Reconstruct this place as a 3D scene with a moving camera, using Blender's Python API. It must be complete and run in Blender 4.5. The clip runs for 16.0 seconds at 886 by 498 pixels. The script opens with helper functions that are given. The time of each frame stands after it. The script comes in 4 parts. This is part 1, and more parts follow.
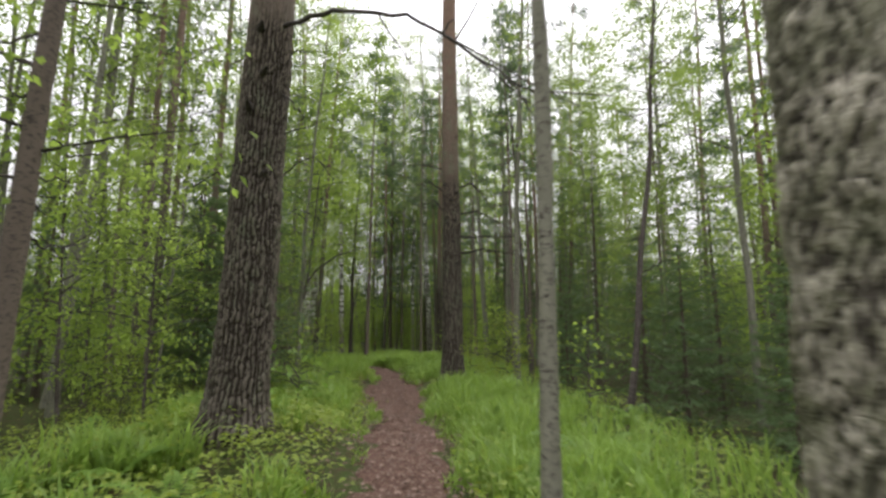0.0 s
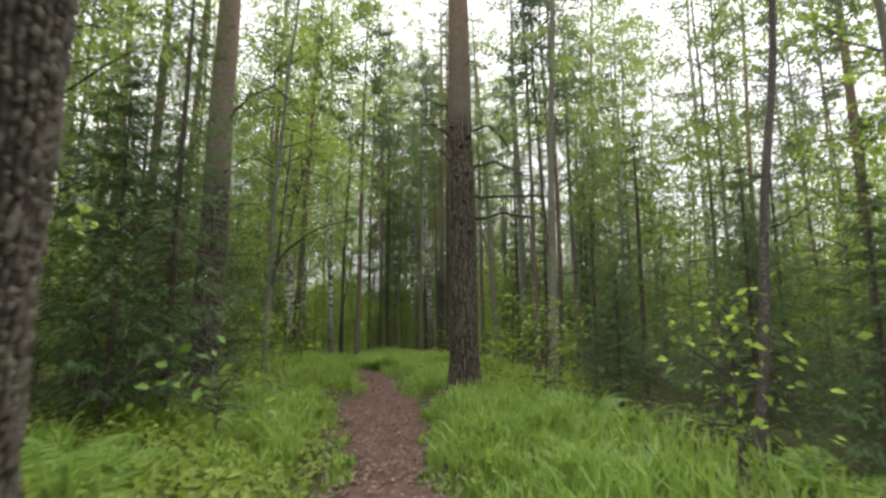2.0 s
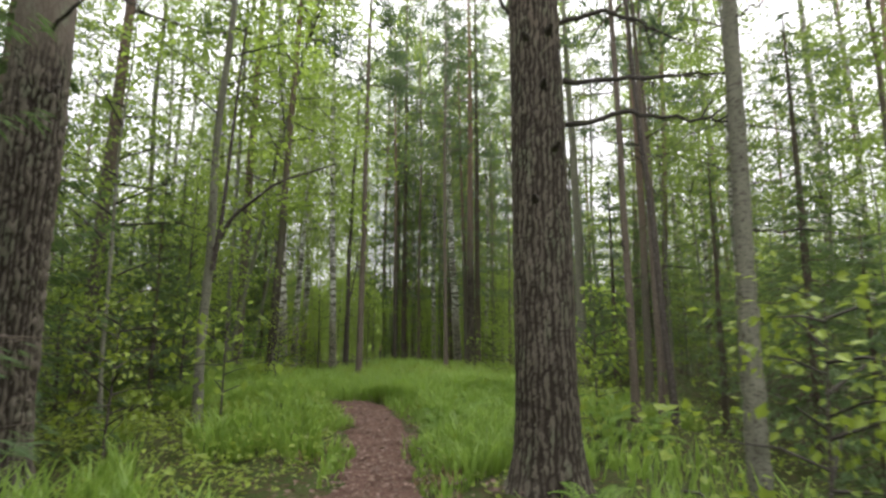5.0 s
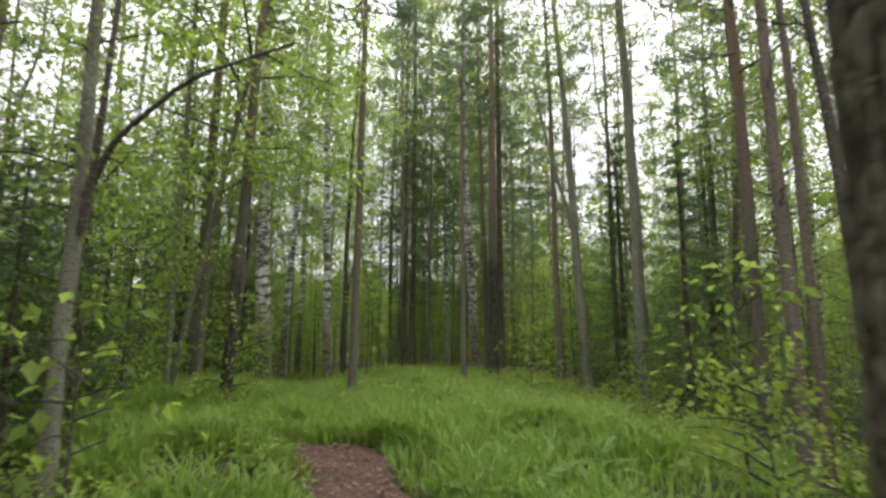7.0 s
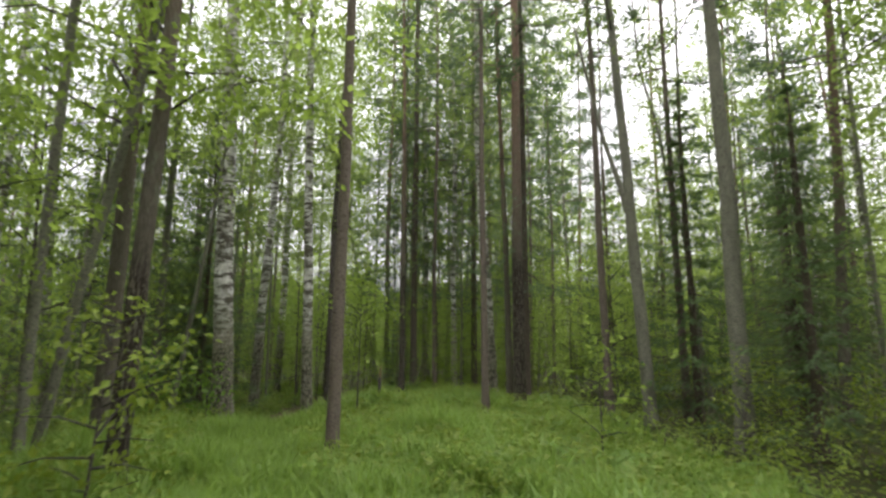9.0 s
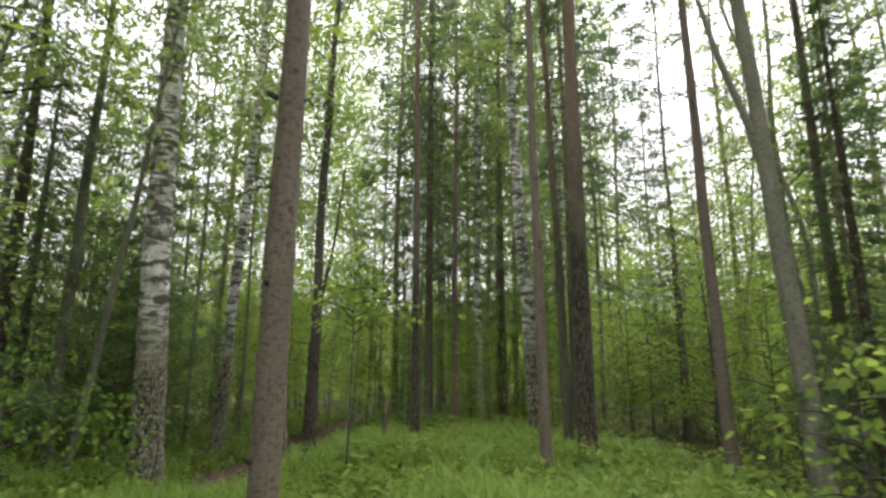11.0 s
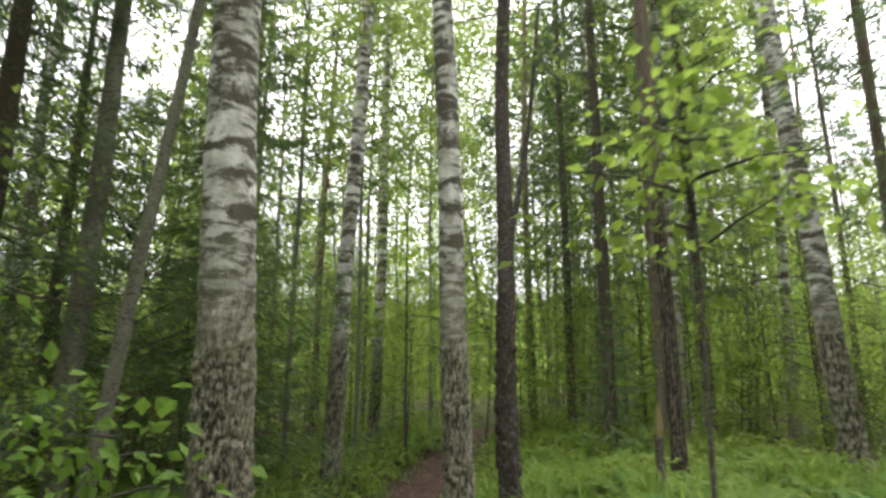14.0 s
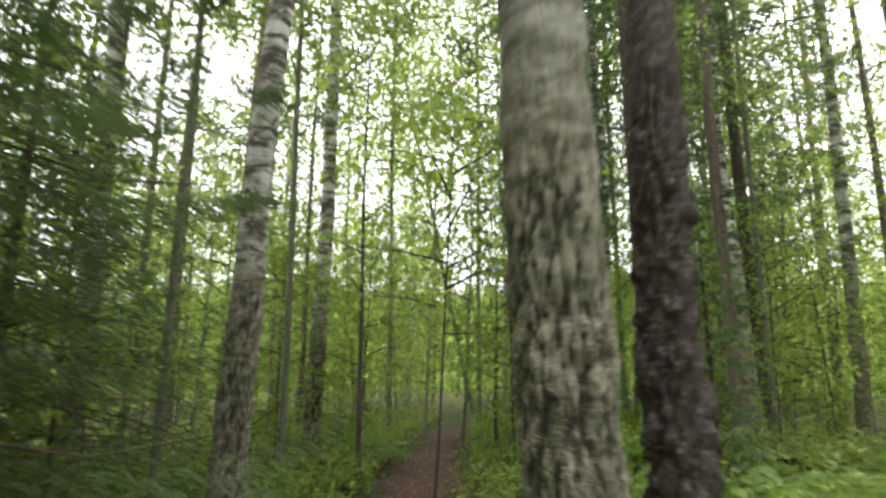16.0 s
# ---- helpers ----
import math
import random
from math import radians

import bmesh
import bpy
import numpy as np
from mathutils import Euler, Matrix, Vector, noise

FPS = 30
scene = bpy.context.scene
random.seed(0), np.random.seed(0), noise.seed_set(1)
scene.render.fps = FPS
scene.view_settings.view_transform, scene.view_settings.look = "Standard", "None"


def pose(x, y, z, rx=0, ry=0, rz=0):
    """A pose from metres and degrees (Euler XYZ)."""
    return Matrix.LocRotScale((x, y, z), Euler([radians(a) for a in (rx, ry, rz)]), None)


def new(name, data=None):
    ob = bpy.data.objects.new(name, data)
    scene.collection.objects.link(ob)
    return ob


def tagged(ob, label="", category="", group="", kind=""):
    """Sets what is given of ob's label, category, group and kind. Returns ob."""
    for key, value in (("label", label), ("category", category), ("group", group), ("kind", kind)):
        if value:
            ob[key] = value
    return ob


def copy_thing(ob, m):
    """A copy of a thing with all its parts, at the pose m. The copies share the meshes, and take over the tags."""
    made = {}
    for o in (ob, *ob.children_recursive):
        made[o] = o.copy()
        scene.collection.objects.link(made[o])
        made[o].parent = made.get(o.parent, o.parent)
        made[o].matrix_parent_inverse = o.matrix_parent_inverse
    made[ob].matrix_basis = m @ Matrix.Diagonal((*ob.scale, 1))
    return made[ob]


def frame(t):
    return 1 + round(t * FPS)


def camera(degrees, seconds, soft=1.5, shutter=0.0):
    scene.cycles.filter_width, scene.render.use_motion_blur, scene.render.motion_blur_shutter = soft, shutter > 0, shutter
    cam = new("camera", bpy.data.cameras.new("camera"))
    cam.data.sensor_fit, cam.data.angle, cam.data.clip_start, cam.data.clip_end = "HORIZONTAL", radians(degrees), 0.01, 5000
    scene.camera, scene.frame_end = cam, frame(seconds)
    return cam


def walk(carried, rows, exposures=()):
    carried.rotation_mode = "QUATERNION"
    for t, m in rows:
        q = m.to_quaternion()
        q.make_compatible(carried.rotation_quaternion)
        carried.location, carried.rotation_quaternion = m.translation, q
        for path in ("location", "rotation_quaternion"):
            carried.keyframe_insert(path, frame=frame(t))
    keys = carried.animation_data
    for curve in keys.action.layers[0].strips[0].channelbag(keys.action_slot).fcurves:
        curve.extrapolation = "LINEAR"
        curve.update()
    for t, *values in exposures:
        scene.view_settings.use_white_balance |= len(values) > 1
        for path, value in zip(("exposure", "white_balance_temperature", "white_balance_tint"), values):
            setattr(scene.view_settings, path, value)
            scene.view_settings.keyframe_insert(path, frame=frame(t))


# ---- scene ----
cam = camera(80, 16.0, soft=2.7, shutter=0.5)
PATH = [
    (0.0, pose(0.0, 0.0, 1.4, 98.5, -0.0, 0.0)),
    (0.5, pose(-0.158, 0.838, 1.445, 98.4, 0.16, 0.93)),
    (1.0, pose(-0.238, 1.752, 1.32, 98.3, 0.2, 1.34)),
    (1.5, pose(-0.137, 2.568, 1.267, 98.3, 0.22, 0.54)),
    (2.0, pose(-0.137, 3.435, 1.309, 98.2, 0.2, 0.03)),
    (2.5, pose(-0.158, 4.312, 1.382, 98.2, 0.11, -0.08)),
    (3.0, pose(-0.274, 5.197, 1.405, 98.1, -0.03, 0.2)),
    (3.5, pose(-0.259, 6.035, 1.45, 98.2, 0.02, 0.51)),
    (4.0, pose(-0.288, 6.81, 1.479, 98.2, 0.05, 1.02)),
    (6.5, pose(-0.75, 10.8, 1.45, 98.0, -0.01, 3.4)),
    (7.0, pose(-0.842, 11.744, 1.494, 98.0, -0.09, 3.19)),
    (7.5, pose(-0.988, 12.666, 1.557, 98.0, -0.09, 3.19)),
    (8.0, pose(-1.134, 13.45, 1.66, 98.0, -0.17, 3.07)),
    (8.5, pose(-1.31, 14.236, 1.678, 98.1, -0.21, 2.66)),
    (11.0, pose(-2.0, 19.0, 1.5, 101.0, -0.04, 3.71)),
    (11.5, pose(-2.33, 19.716, 1.52, 100.99, 0.05, 5.35)),
    (12.0, pose(-2.848, 20.398, 1.482, 100.96, -0.05, 7.98)),
    (12.5, pose(-3.217, 21.02, 1.475, 101.17, -0.06, 11.75)),
    (13.0, pose(-3.641, 21.715, 1.395, 101.04, 0.02, 12.88)),
    (13.5, pose(-3.961, 22.401, 1.304, 100.93, -0.03, 13.18)),
    (14.0, pose(-4.376, 23.098, 1.216, 100.96, -0.04, 12.16)),
    (14.5, pose(-4.715, 23.808, 1.129, 100.98, -0.22, 11.51)),
    (15.0, pose(-4.922, 24.637, 1.003, 100.83, -0.04, 9.51)),
    (15.5, pose(-5.163, 25.46, 0.903, 100.85, -0.18, 8.67)),
    (16.0, pose(-5.42, 26.415, 0.793, 100.78, 0.0, 6.67)),
]
EXPOSURE = [(0, 0.5, 6500, 15), (1.5, 0.6, 6500, 15), (4, 0.85, 6500, 15), (6.5, 0.92, 6500, 15), (8.5, 0.95, 6500, 15), (11, 1.15, 6500, 15), (13, 1.45, 6500, 15), (14.5, 1.6, 6500, 15), (16, 1.78, 6500, 15)]
walk(cam, PATH, EXPOSURE)

# ---- sky and light: a bright overcast summer day ----
world = bpy.data.worlds.new("overcast_sky")
scene.world = world
world.use_nodes = True
_t = world.node_tree
_sky = _t.nodes.new("ShaderNodeTexSky")
_sky.sky_type, _sky.sun_disc = "NISHITA", False
_sky.sun_elevation, _sky.sun_rotation = radians(52), radians(40)
_sky.dust_density, _sky.air_density = 4.0, 1.0
_hsv = _t.nodes.new("ShaderNodeHueSaturation")
_hsv.inputs["Saturation"].default_value = 0.12
_mix = _t.nodes.new("ShaderNodeMix")
_mix.data_type = "RGBA"
_mix.inputs[0].default_value = 0.85
# an overcast sky is several times as bright overhead as at the horizon
_pow = _t.nodes.new("ShaderNodeMath")
_pow.operation, _pow.use_clamp = "POWER", True
_pow.inputs[1].default_value = 1.5
_tc, _sep = _t.nodes.new("ShaderNodeTexCoord"), _t.nodes.new("ShaderNodeSeparateXYZ")
_grad = _t.nodes.new("ShaderNodeMapRange")
_grad.inputs[3].default_value, _grad.inputs[4].default_value = 0.2, 1.0
_cloud = _t.nodes.new("ShaderNodeMix")
_cloud.data_type = "RGBA"
_cloud.inputs[6].default_value = (0, 0, 0, 1)
_cloud.inputs[7].default_value = (26.0, 26.2, 26.8, 1)
_t.links.new(_tc.outputs["Generated"], _sep.inputs[0])
_t.links.new(_sep.outputs[2], _pow.inputs[0])
_t.links.new(_pow.outputs[0], _grad.inputs[0])
_t.links.new(_grad.outputs[0], _cloud.inputs[0])
_t.links.new(_cloud.outputs[2], _mix.inputs[7])
_t.links.new(_sky.outputs[0], _hsv.inputs["Color"])
_t.links.new(_hsv.outputs[0], _mix.inputs[6])
_t.links.new(_mix.outputs[2], _t.nodes["Background"].inputs[0])
_t.nodes["Background"].inputs[1].default_value = 0.12
_sun = bpy.data.lights.new("sun", "SUN")
_sun.energy, _sun.angle, _sun.color = 1.5, radians(40), (1.0, 0.97, 0.92)
_so = new("sun", _sun)
_so.matrix_world = pose(0, 0, 30, 38, 0, 140)


# ---- materials ----
class Mat:
    def __init__(self, name, rough=0.8, spec=0.3):
        self.m = bpy.data.materials.new(name)
        self.m.use_nodes = True
        self.t = self.m.node_tree
        self.p = self.t.nodes["Principled BSDF"]
        self.p.inputs["Roughness"].default_value = rough
        self.p.inputs["Specular IOR Level"].default_value = spec
        self.out = self.t.nodes["Material Output"]

    def n(self, kind, **kw):
        return self.t.nodes.new("ShaderNode" + kind)

    def link(self, a, b):
        self.t.links.new(a, b)

    def coords(self, sx=1, sy=1, sz=1):
        c, mp = self.n("TexCoord"), self.n("Mapping")
        mp.inputs["Scale"].default_value = (sx, sy, sz)
        self.link(c.outputs["Object"], mp.inputs[0])
        return mp.outputs[0]

    def noise(self, vec, scale, detail=4, rough=0.6, dist=0.0):
        x = self.n("TexNoise")
        x.inputs["Scale"].default_value, x.inputs["Detail"].default_value = scale, detail
        x.inputs["Roughness"].default_value, x.inputs["Distortion"].default_value = rough, dist
        self.link(vec, x.inputs["Vector"])
        return x.outputs[0]

    def edges(self, vec, scale):
        x = self.n("TexVoronoi")
        x.feature = "DISTANCE_TO_EDGE"
        x.inputs["Scale"].default_value = scale
        self.link(vec, x.inputs["Vector"])
        return x.outputs[0]

    def ramp(self, fac, *stops):
        x = self.n("ValToRGB")
        el = x.color_ramp.elements
        while len(el) < len(stops):
            el.new(0.5)
        for e, (p, c) in zip(el, stops):
            e.position, e.color = p, (*c, 1) if len(c) == 3 else c
        self.link(fac, x.inputs[0])
        return x.outputs[0]

    def mix(self, fac, a, b, mode="MIX"):
        x = self.n("Mix")
        x.data_type, x.blend_type = "RGBA", mode
        for s, v in ((0, fac), (6, a), (7, b)):
            if isinstance(v, (int, float)):
                x.inputs[s].default_value = v
            elif isinstance(v, tuple):
                x.inputs[s].default_value = (*v, 1)
            else:
                self.link(v, x.inputs[s])
        return x.outputs[2]

    def math(self, op, a, b=0.0):
        x = self.n("Math")
        x.operation = op
        for s, v in ((0, a), (1, b)):
            if isinstance(v, (int, float)):
                x.inputs[s].default_value = v
            else:
                self.link(v, x.inputs[s])
        return x.outputs[0]

    def height(self):
        c, s = self.n("TexCoord"), self.n("SeparateXYZ")
        self.link(c.outputs["Object"], s.inputs[0])
        return s.outputs[2]

    def done(self, col, bump=None, strength=0.5, dist=0.02):
        self.link(col, self.p.inputs["Base Color"])
        if bump is not None:
            b = self.n("Bump")
            b.inputs["Strength"].default_value, b.inputs["Distance"].default_value = strength, dist
            self.link(bump, b.inputs["Height"])
            self.link(b.outputs[0], self.p.inputs["Normal"])
        return self.m


def leaf_material(name, dark, light, rough=0.5, thin=0.4, spec=0.35):
    """Leaf or blade: each one its own shade between two greens, light shines through."""
    k = Mat(name, rough, spec)
    g, oi = k.n("NewGeometry"), k.n("ObjectInfo")
    f = k.math("ADD", k.math("MULTIPLY", g.outputs["Random Per Island"], 0.7), k.math("MULTIPLY", oi.outputs["Random"], 0.3))
    c = k.mix(f, dark, light)
    c = k.mix(k.math("MULTIPLY", k.noise(k.coords(), 1.3, 2), 0.5), c, tuple(0.75 * d for d in dark))
    k.link(c, k.p.inputs["Base Color"])
    tr, ms = k.n("BsdfTranslucent"), k.n("MixShader")
    k.link(k.mix(0.7, c, light), tr.inputs[0])
    ms.inputs[0].default_value = thin
    k.link(k.p.outputs[0], ms.inputs[1])
    k.link(tr.outputs[0], ms.inputs[2])
    k.link(ms.outputs[0], k.out.inputs[0])
    return k.m


def pine_bark_material():
    k = Mat("pine_bark", 0.9, 0.15)
    v = k.coords(1, 1, 0.28)
    wn = k.n("TexNoise")
    wn.inputs["Scale"].default_value = 11
    k.link(v, wn.inputs["Vector"])
    wob = wn.outputs[1]
    e = k.edges(k.mix(0.1, v, wob), 24)
    crack = k.ramp(e, (0.0, (0, 0, 0)), (0.16, (1, 1, 1)))
    grain = k.noise(k.coords(1, 1, 0.5), 70, 5, 0.7)
    patch = k.noise(k.coords(1, 1, 0.6), 5, 3)
    base = k.mix(patch, (0.058, 0.045, 0.034), (0.132, 0.11, 0.085))
    base = k.mix(k.math("MULTIPLY", grain, 0.6), base, (0.17, 0.165, 0.13))
    z = k.math("SUBTRACT", k.height(), k.math("MULTIPLY", patch, 2.0))
    up = k.n("MapRange")
    k.link(z, up.inputs[0])
    up.inputs[1].default_value, up.inputs[2].default_value = 2.5, 8.0
    base = k.mix(up.outputs[0], base, k.mix(grain, (0.16, 0.1, 0.072), (0.28, 0.195, 0.15)))
    moss = k.ramp(k.noise(k.coords(1, 1, 0.5), 7, 5), (0.52, (0, 0, 0)), (0.68, (1, 1, 1)))
    base = k.mix(k.math("MULTIPLY", moss, 0.55), base, (0.15, 0.175, 0.11))
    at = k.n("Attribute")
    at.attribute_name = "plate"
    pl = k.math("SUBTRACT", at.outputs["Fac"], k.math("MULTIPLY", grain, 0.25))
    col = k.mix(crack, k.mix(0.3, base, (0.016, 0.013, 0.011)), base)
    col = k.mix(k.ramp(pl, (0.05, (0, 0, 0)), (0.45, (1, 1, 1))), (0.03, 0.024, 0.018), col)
    return k.done(col, k.math("ADD", k.math("MULTIPLY", crack, 0.6), k.math("MULTIPLY", grain, 0.5)), 0.7, 0.012)


def birch_bark_material(name, crust_to):
    """White bark with dark blotches and bands; thick cracked crust with moss below crust_to metres."""
    k = Mat(name, 0.8, 0.15)
    band = k.noise(k.coords(1.9, 1.9, 6), 1.6, 7, 0.72, 0.5)
    fine = k.noise(k.coords(3, 3, 45), 1.6, 3)
    blot = k.noise(k.coords(2.2, 2.2, 1.3), 2.2, 4)
    speck = k.noise(k.coords(1, 1, 1.6), 38, 4, 0.7)
    white = k.mix(k.ramp(blot, (0.35, (0, 0, 0)), (0.6, (1, 1, 1))), (0.36, 0.345, 0.3), (0.82, 0.81, 0.77))
    white = k.mix(k.math("MULTIPLY", speck, 0.28), white, (0.28, 0.27, 0.23))
    white = k.mix(k.math("MULTIPLY", k.ramp(fine, (0.55, (0, 0, 0)), (0.68, (1, 1, 1))), 0.4), white, (0.16, 0.145, 0.13))
    big = k.noise(k.coords(2.5, 2.5, 3.2), 1.4, 4)
    dark = k.math("MULTIPLY", k.ramp(band, (0.465, (0, 0, 0)), (0.525, (1, 1, 1))), k.ramp(big, (0.3, (0.2, 0.2, 0.2)), (0.46, (1, 1, 1))))
    col = k.mix(dark, white, k.mix(speck, (0.035, 0.032, 0.025), (0.15, 0.135, 0.105)))
    wob = k.n("TexNoise")
    wob.inputs["Scale"].default_value = 14
    k.link(k.coords(1, 1, 1.6), wob.inputs["Vector"])
    old = crust_to > 2
    rough = k.edges(k.mix(0.16, k.coords(1, 1, 1.5 if old else 0.55), wob.outputs[1]), 13 if old else 22)
    at = k.n("Attribute")
    at.attribute_name = "plate"
    rz = k.n("MapRange")
    k.link(k.math("ADD", k.height(), k.math("MULTIPLY", blot, -1.6)), rz.inputs[0])
    rz.inputs[1].default_value, rz.inputs[2].default_value = crust_to, crust_to - 1.0
    crust = k.mix(k.ramp(at.outputs["Fac"], (0.1, (0, 0, 0)), (0.5, (1, 1, 1))), (0.045, 0.04, 0.03),
                  k.mix(k.ramp(k.noise(k.coords(1, 1, 1.6), 5 if old else 11, 5), (0.35, (0, 0, 0)), (0.65, (1, 1, 1))), (0.1, 0.1, 0.06), (0.37, 0.345, 0.275)))
    col = k.mix(rz.outputs[0], col, crust)
    alg = k.ramp(k.noise(k.coords(1, 1, 0.7), 3.1, 5), (0.5, (0, 0, 0)), (0.75, (1, 1, 1)))
    col = k.mix(k.math("MULTIPLY", alg, 0.5), col, (0.13, 0.15, 0.08))
    return k.done(col, k.math("ADD", k.math("MULTIPLY", dark, -0.5), k.math("ADD", k.math("MULTIPLY", speck, 0.4), k.math("MULTIPLY", rough, 1.5))), 0.6, 0.012)


def grey_bark_material(name, a, b, c):
    k = Mat(name, 0.85, 0.2)
    p1, p2 = k.noise(k.coords(1, 1, 0.4), 6, 5), k.noise(k.coords(1, 1, 2.0), 26, 4, 0.7)
    col = k.mix(p1, a, b)
    col = k.mix(k.ramp(p2, (0.5, (0, 0, 0)), (0.66, (1, 1, 1))), col, c)
    return k.done(col, p2, 0.5, 0.012)


def dirt_material():
    k = Mat("trodden_soil", 0.95, 0.1)
    a, b, c = k.noise(k.coords(), 2.2, 4), k.noise(k.coords(), 24, 6, 0.7), k.noise(k.coords(), 95, 3)
    col = k.mix(a, (0.058, 0.033, 0.025), (0.11, 0.066, 0.05))
    col = k.mix(k.ramp(b, (0.45, (0, 0, 0)), (0.7, (1, 1, 1))), col, (0.16, 0.105, 0.08))
    col = k.mix(k.ramp(c, (0.3, (1, 1, 1)), (0.45, (0, 0, 0))), col, (0.035, 0.024, 0.02))
    return k.done(col, k.math("ADD", b, k.math("MULTIPLY", c, 0.5)), 0.8, 0.03)


def forest_floor_material():
    k = Mat("forest_floor", 0.95, 0.1)
    a, b, c = k.noise(k.coords(), 0.9, 4), k.noise(k.coords(), 11, 6, 0.7), k.noise(k.coords(), 70, 3)
    col = k.mix(a, (0.04, 0.07, 0.016), (0.075, 0.1, 0.03))
    col = k.mix(k.ramp(b, (0.45, (0, 0, 0)), (0.62, (1, 1, 1))), col, (0.085, 0.06, 0.036))
    col = k.mix(k.ramp(c, (0.35, (1, 1, 1)), (0.5, (0, 0, 0))), col, (0.024, 0.024, 0.012))
    return k.done(col, k.math("ADD", b, c), 0.8, 0.05)


def far_leaf_material():
    k = Mat("far_leaves", 0.8, 0.1)
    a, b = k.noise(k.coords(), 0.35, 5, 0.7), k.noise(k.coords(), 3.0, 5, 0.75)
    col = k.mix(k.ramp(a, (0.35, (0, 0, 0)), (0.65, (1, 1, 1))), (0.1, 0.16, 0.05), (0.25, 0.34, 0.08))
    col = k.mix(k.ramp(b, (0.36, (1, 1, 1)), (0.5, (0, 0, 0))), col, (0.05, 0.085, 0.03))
    return k.done(col, b, 0.9, 0.6)


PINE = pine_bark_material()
BIRCH = birch_bark_material("birch_bark", 1.9)
OLD_BIRCH = birch_bark_material("old_birch_bark", 3.4)
ASPEN = grey_bark_material("aspen_bark", (0.085, 0.085, 0.064), (0.25, 0.245, 0.185), (0.05, 0.046, 0.036))
ALDER = grey_bark_material("dark_alder_bark", (0.035, 0.028, 0.024), (0.085, 0.07, 0.06), (0.17, 0.155, 0.14))
THIN = grey_bark_material("young_pine_bark", (0.1, 0.08, 0.062), (0.2, 0.165, 0.135), (0.055, 0.045, 0.037))
SPRUCEB = grey_bark_material("spruce_bark", (0.07, 0.055, 0.042), (0.14, 0.115, 0.09), (0.035, 0.03, 0.025))
DEAD = grey_bark_material("dead_twig", (0.035, 0.03, 0.025), (0.08, 0.072, 0.06), (0.02, 0.018, 0.016))
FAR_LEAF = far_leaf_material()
DIRT, FLOOR = dirt_material(), forest_floor_material()
L_BIRCH = leaf_material("birch_leaf", (0.085, 0.14, 0.028), (0.25, 0.335, 0.08), thin=0.72)
L_BRIGHT = leaf_material("rowan_leaf", (0.11, 0.19, 0.03), (0.3, 0.41, 0.075), thin=0.74)
L_PINE = leaf_material("pine_needle", (0.05, 0.088, 0.042), (0.13, 0.19, 0.085), 0.6, 0.4)
L_SPRUCE = leaf_material("spruce_needle", (0.05, 0.092, 0.036), (0.14, 0.21, 0.072), 0.6, 0.4)
L_GRASS = leaf_material("grass_blade", (0.105, 0.19, 0.027), (0.275, 0.41, 0.075), 0.5, 0.5)
L_HERB = leaf_material("herb_leaf", (0.11, 0.17, 0.02), (0.28, 0.36, 0.05), 0.5, 0.45)
L_FERN = leaf_material("fern_leaf", (0.09, 0.18, 0.025), (0.21, 0.34, 0.055), 0.5, 0.5)
L_LITTER = leaf_material("fallen_leaf", (0.045, 0.026, 0.02), (0.3, 0.21, 0.16), 0.8, 0.1)
STRAW = leaf_material("dry_grass", (0.16, 0.12, 0.05), (0.3, 0.24, 0.12), 0.7, 0.2)


# ---- mesh tools ----
def qmesh(name, V, F, mat, smooth=False):
    """A mesh of quads from vertex and face arrays."""
    V, F = np.asarray(V, np.float32).reshape(-1, 3), np.asarray(F, np.int32).reshape(-1, 4)
    me = bpy.data.meshes.new(name)
    me.vertices.add(len(V))
    me.vertices.foreach_set("co", V.ravel())
    me.loops.add(F.size)
    me.loops.foreach_set("vertex_index", F.ravel())
    me.polygons.add(len(F))
    me.polygons.foreach_set("loop_start", np.arange(0, F.size, 4, dtype=np.int32))
    me.polygons.foreach_set("use_smooth", np.full(len(F), smooth))
    me.materials.append(mat)
    me.update(calc_edges=True)
    return me


class Quads:
    """Collects quads from several builders into one mesh."""
    def __init__(self):
        self.V, self.F, self.k = [], [], 0

    def add(self, V, F):
        self.V.append(np.asarray(V, float).reshape(-1, 3))
        self.F.append(np.asarray(F, int).reshape(-1, 4) + self.k)
        self.k += len(self.V[-1])

    def mesh(self, name, mat, smooth=False):
        return qmesh(name, np.concatenate(self.V), np.concatenate(self.F), mat, smooth)


def part(name, me, parent, label=""):
    ob = new(name, me)
    ob.parent = parent
    return tagged(ob, label)


def grid_faces(nu, nv):
    """Faces of a tube of nv rings with nu points each."""
    j, i = np.meshgrid(np.arange(nv - 1), np.arange(nu), indexing="ij")
    i2 = (i + 1) % nu
    return np.stack([j * nu + i, j * nu + i2, (j + 1) * nu + i2, (j + 1) * nu + i], -1).reshape(-1, 4)


def tube(pts, radii, nu=6):
    pts, radii = np.asarray(pts, float), np.asarray(radii, float)
    d = np.gradient(pts, axis=0)
    d /= np.linalg.norm(d, axis=1)[:, None] + 1e-9
    ref = np.where(np.abs(d[:, 2:3]) > 0.9, [[1.0, 0, 0]], [[0, 0, 1.0]])
    a = np.cross(d, ref)
    a /= np.linalg.norm(a, axis=1)[:, None] + 1e-9
    b = np.cross(d, a)
    th = np.arange(nu) / nu * 2 * np.pi
    V = pts[:, None] + radii[:, None, None] * (a[:, None] * np.cos(th)[None, :, None] + b[:, None] * np.sin(th)[None, :, None])
    return V.reshape(-1, 3), grid_faces(nu, len(pts))


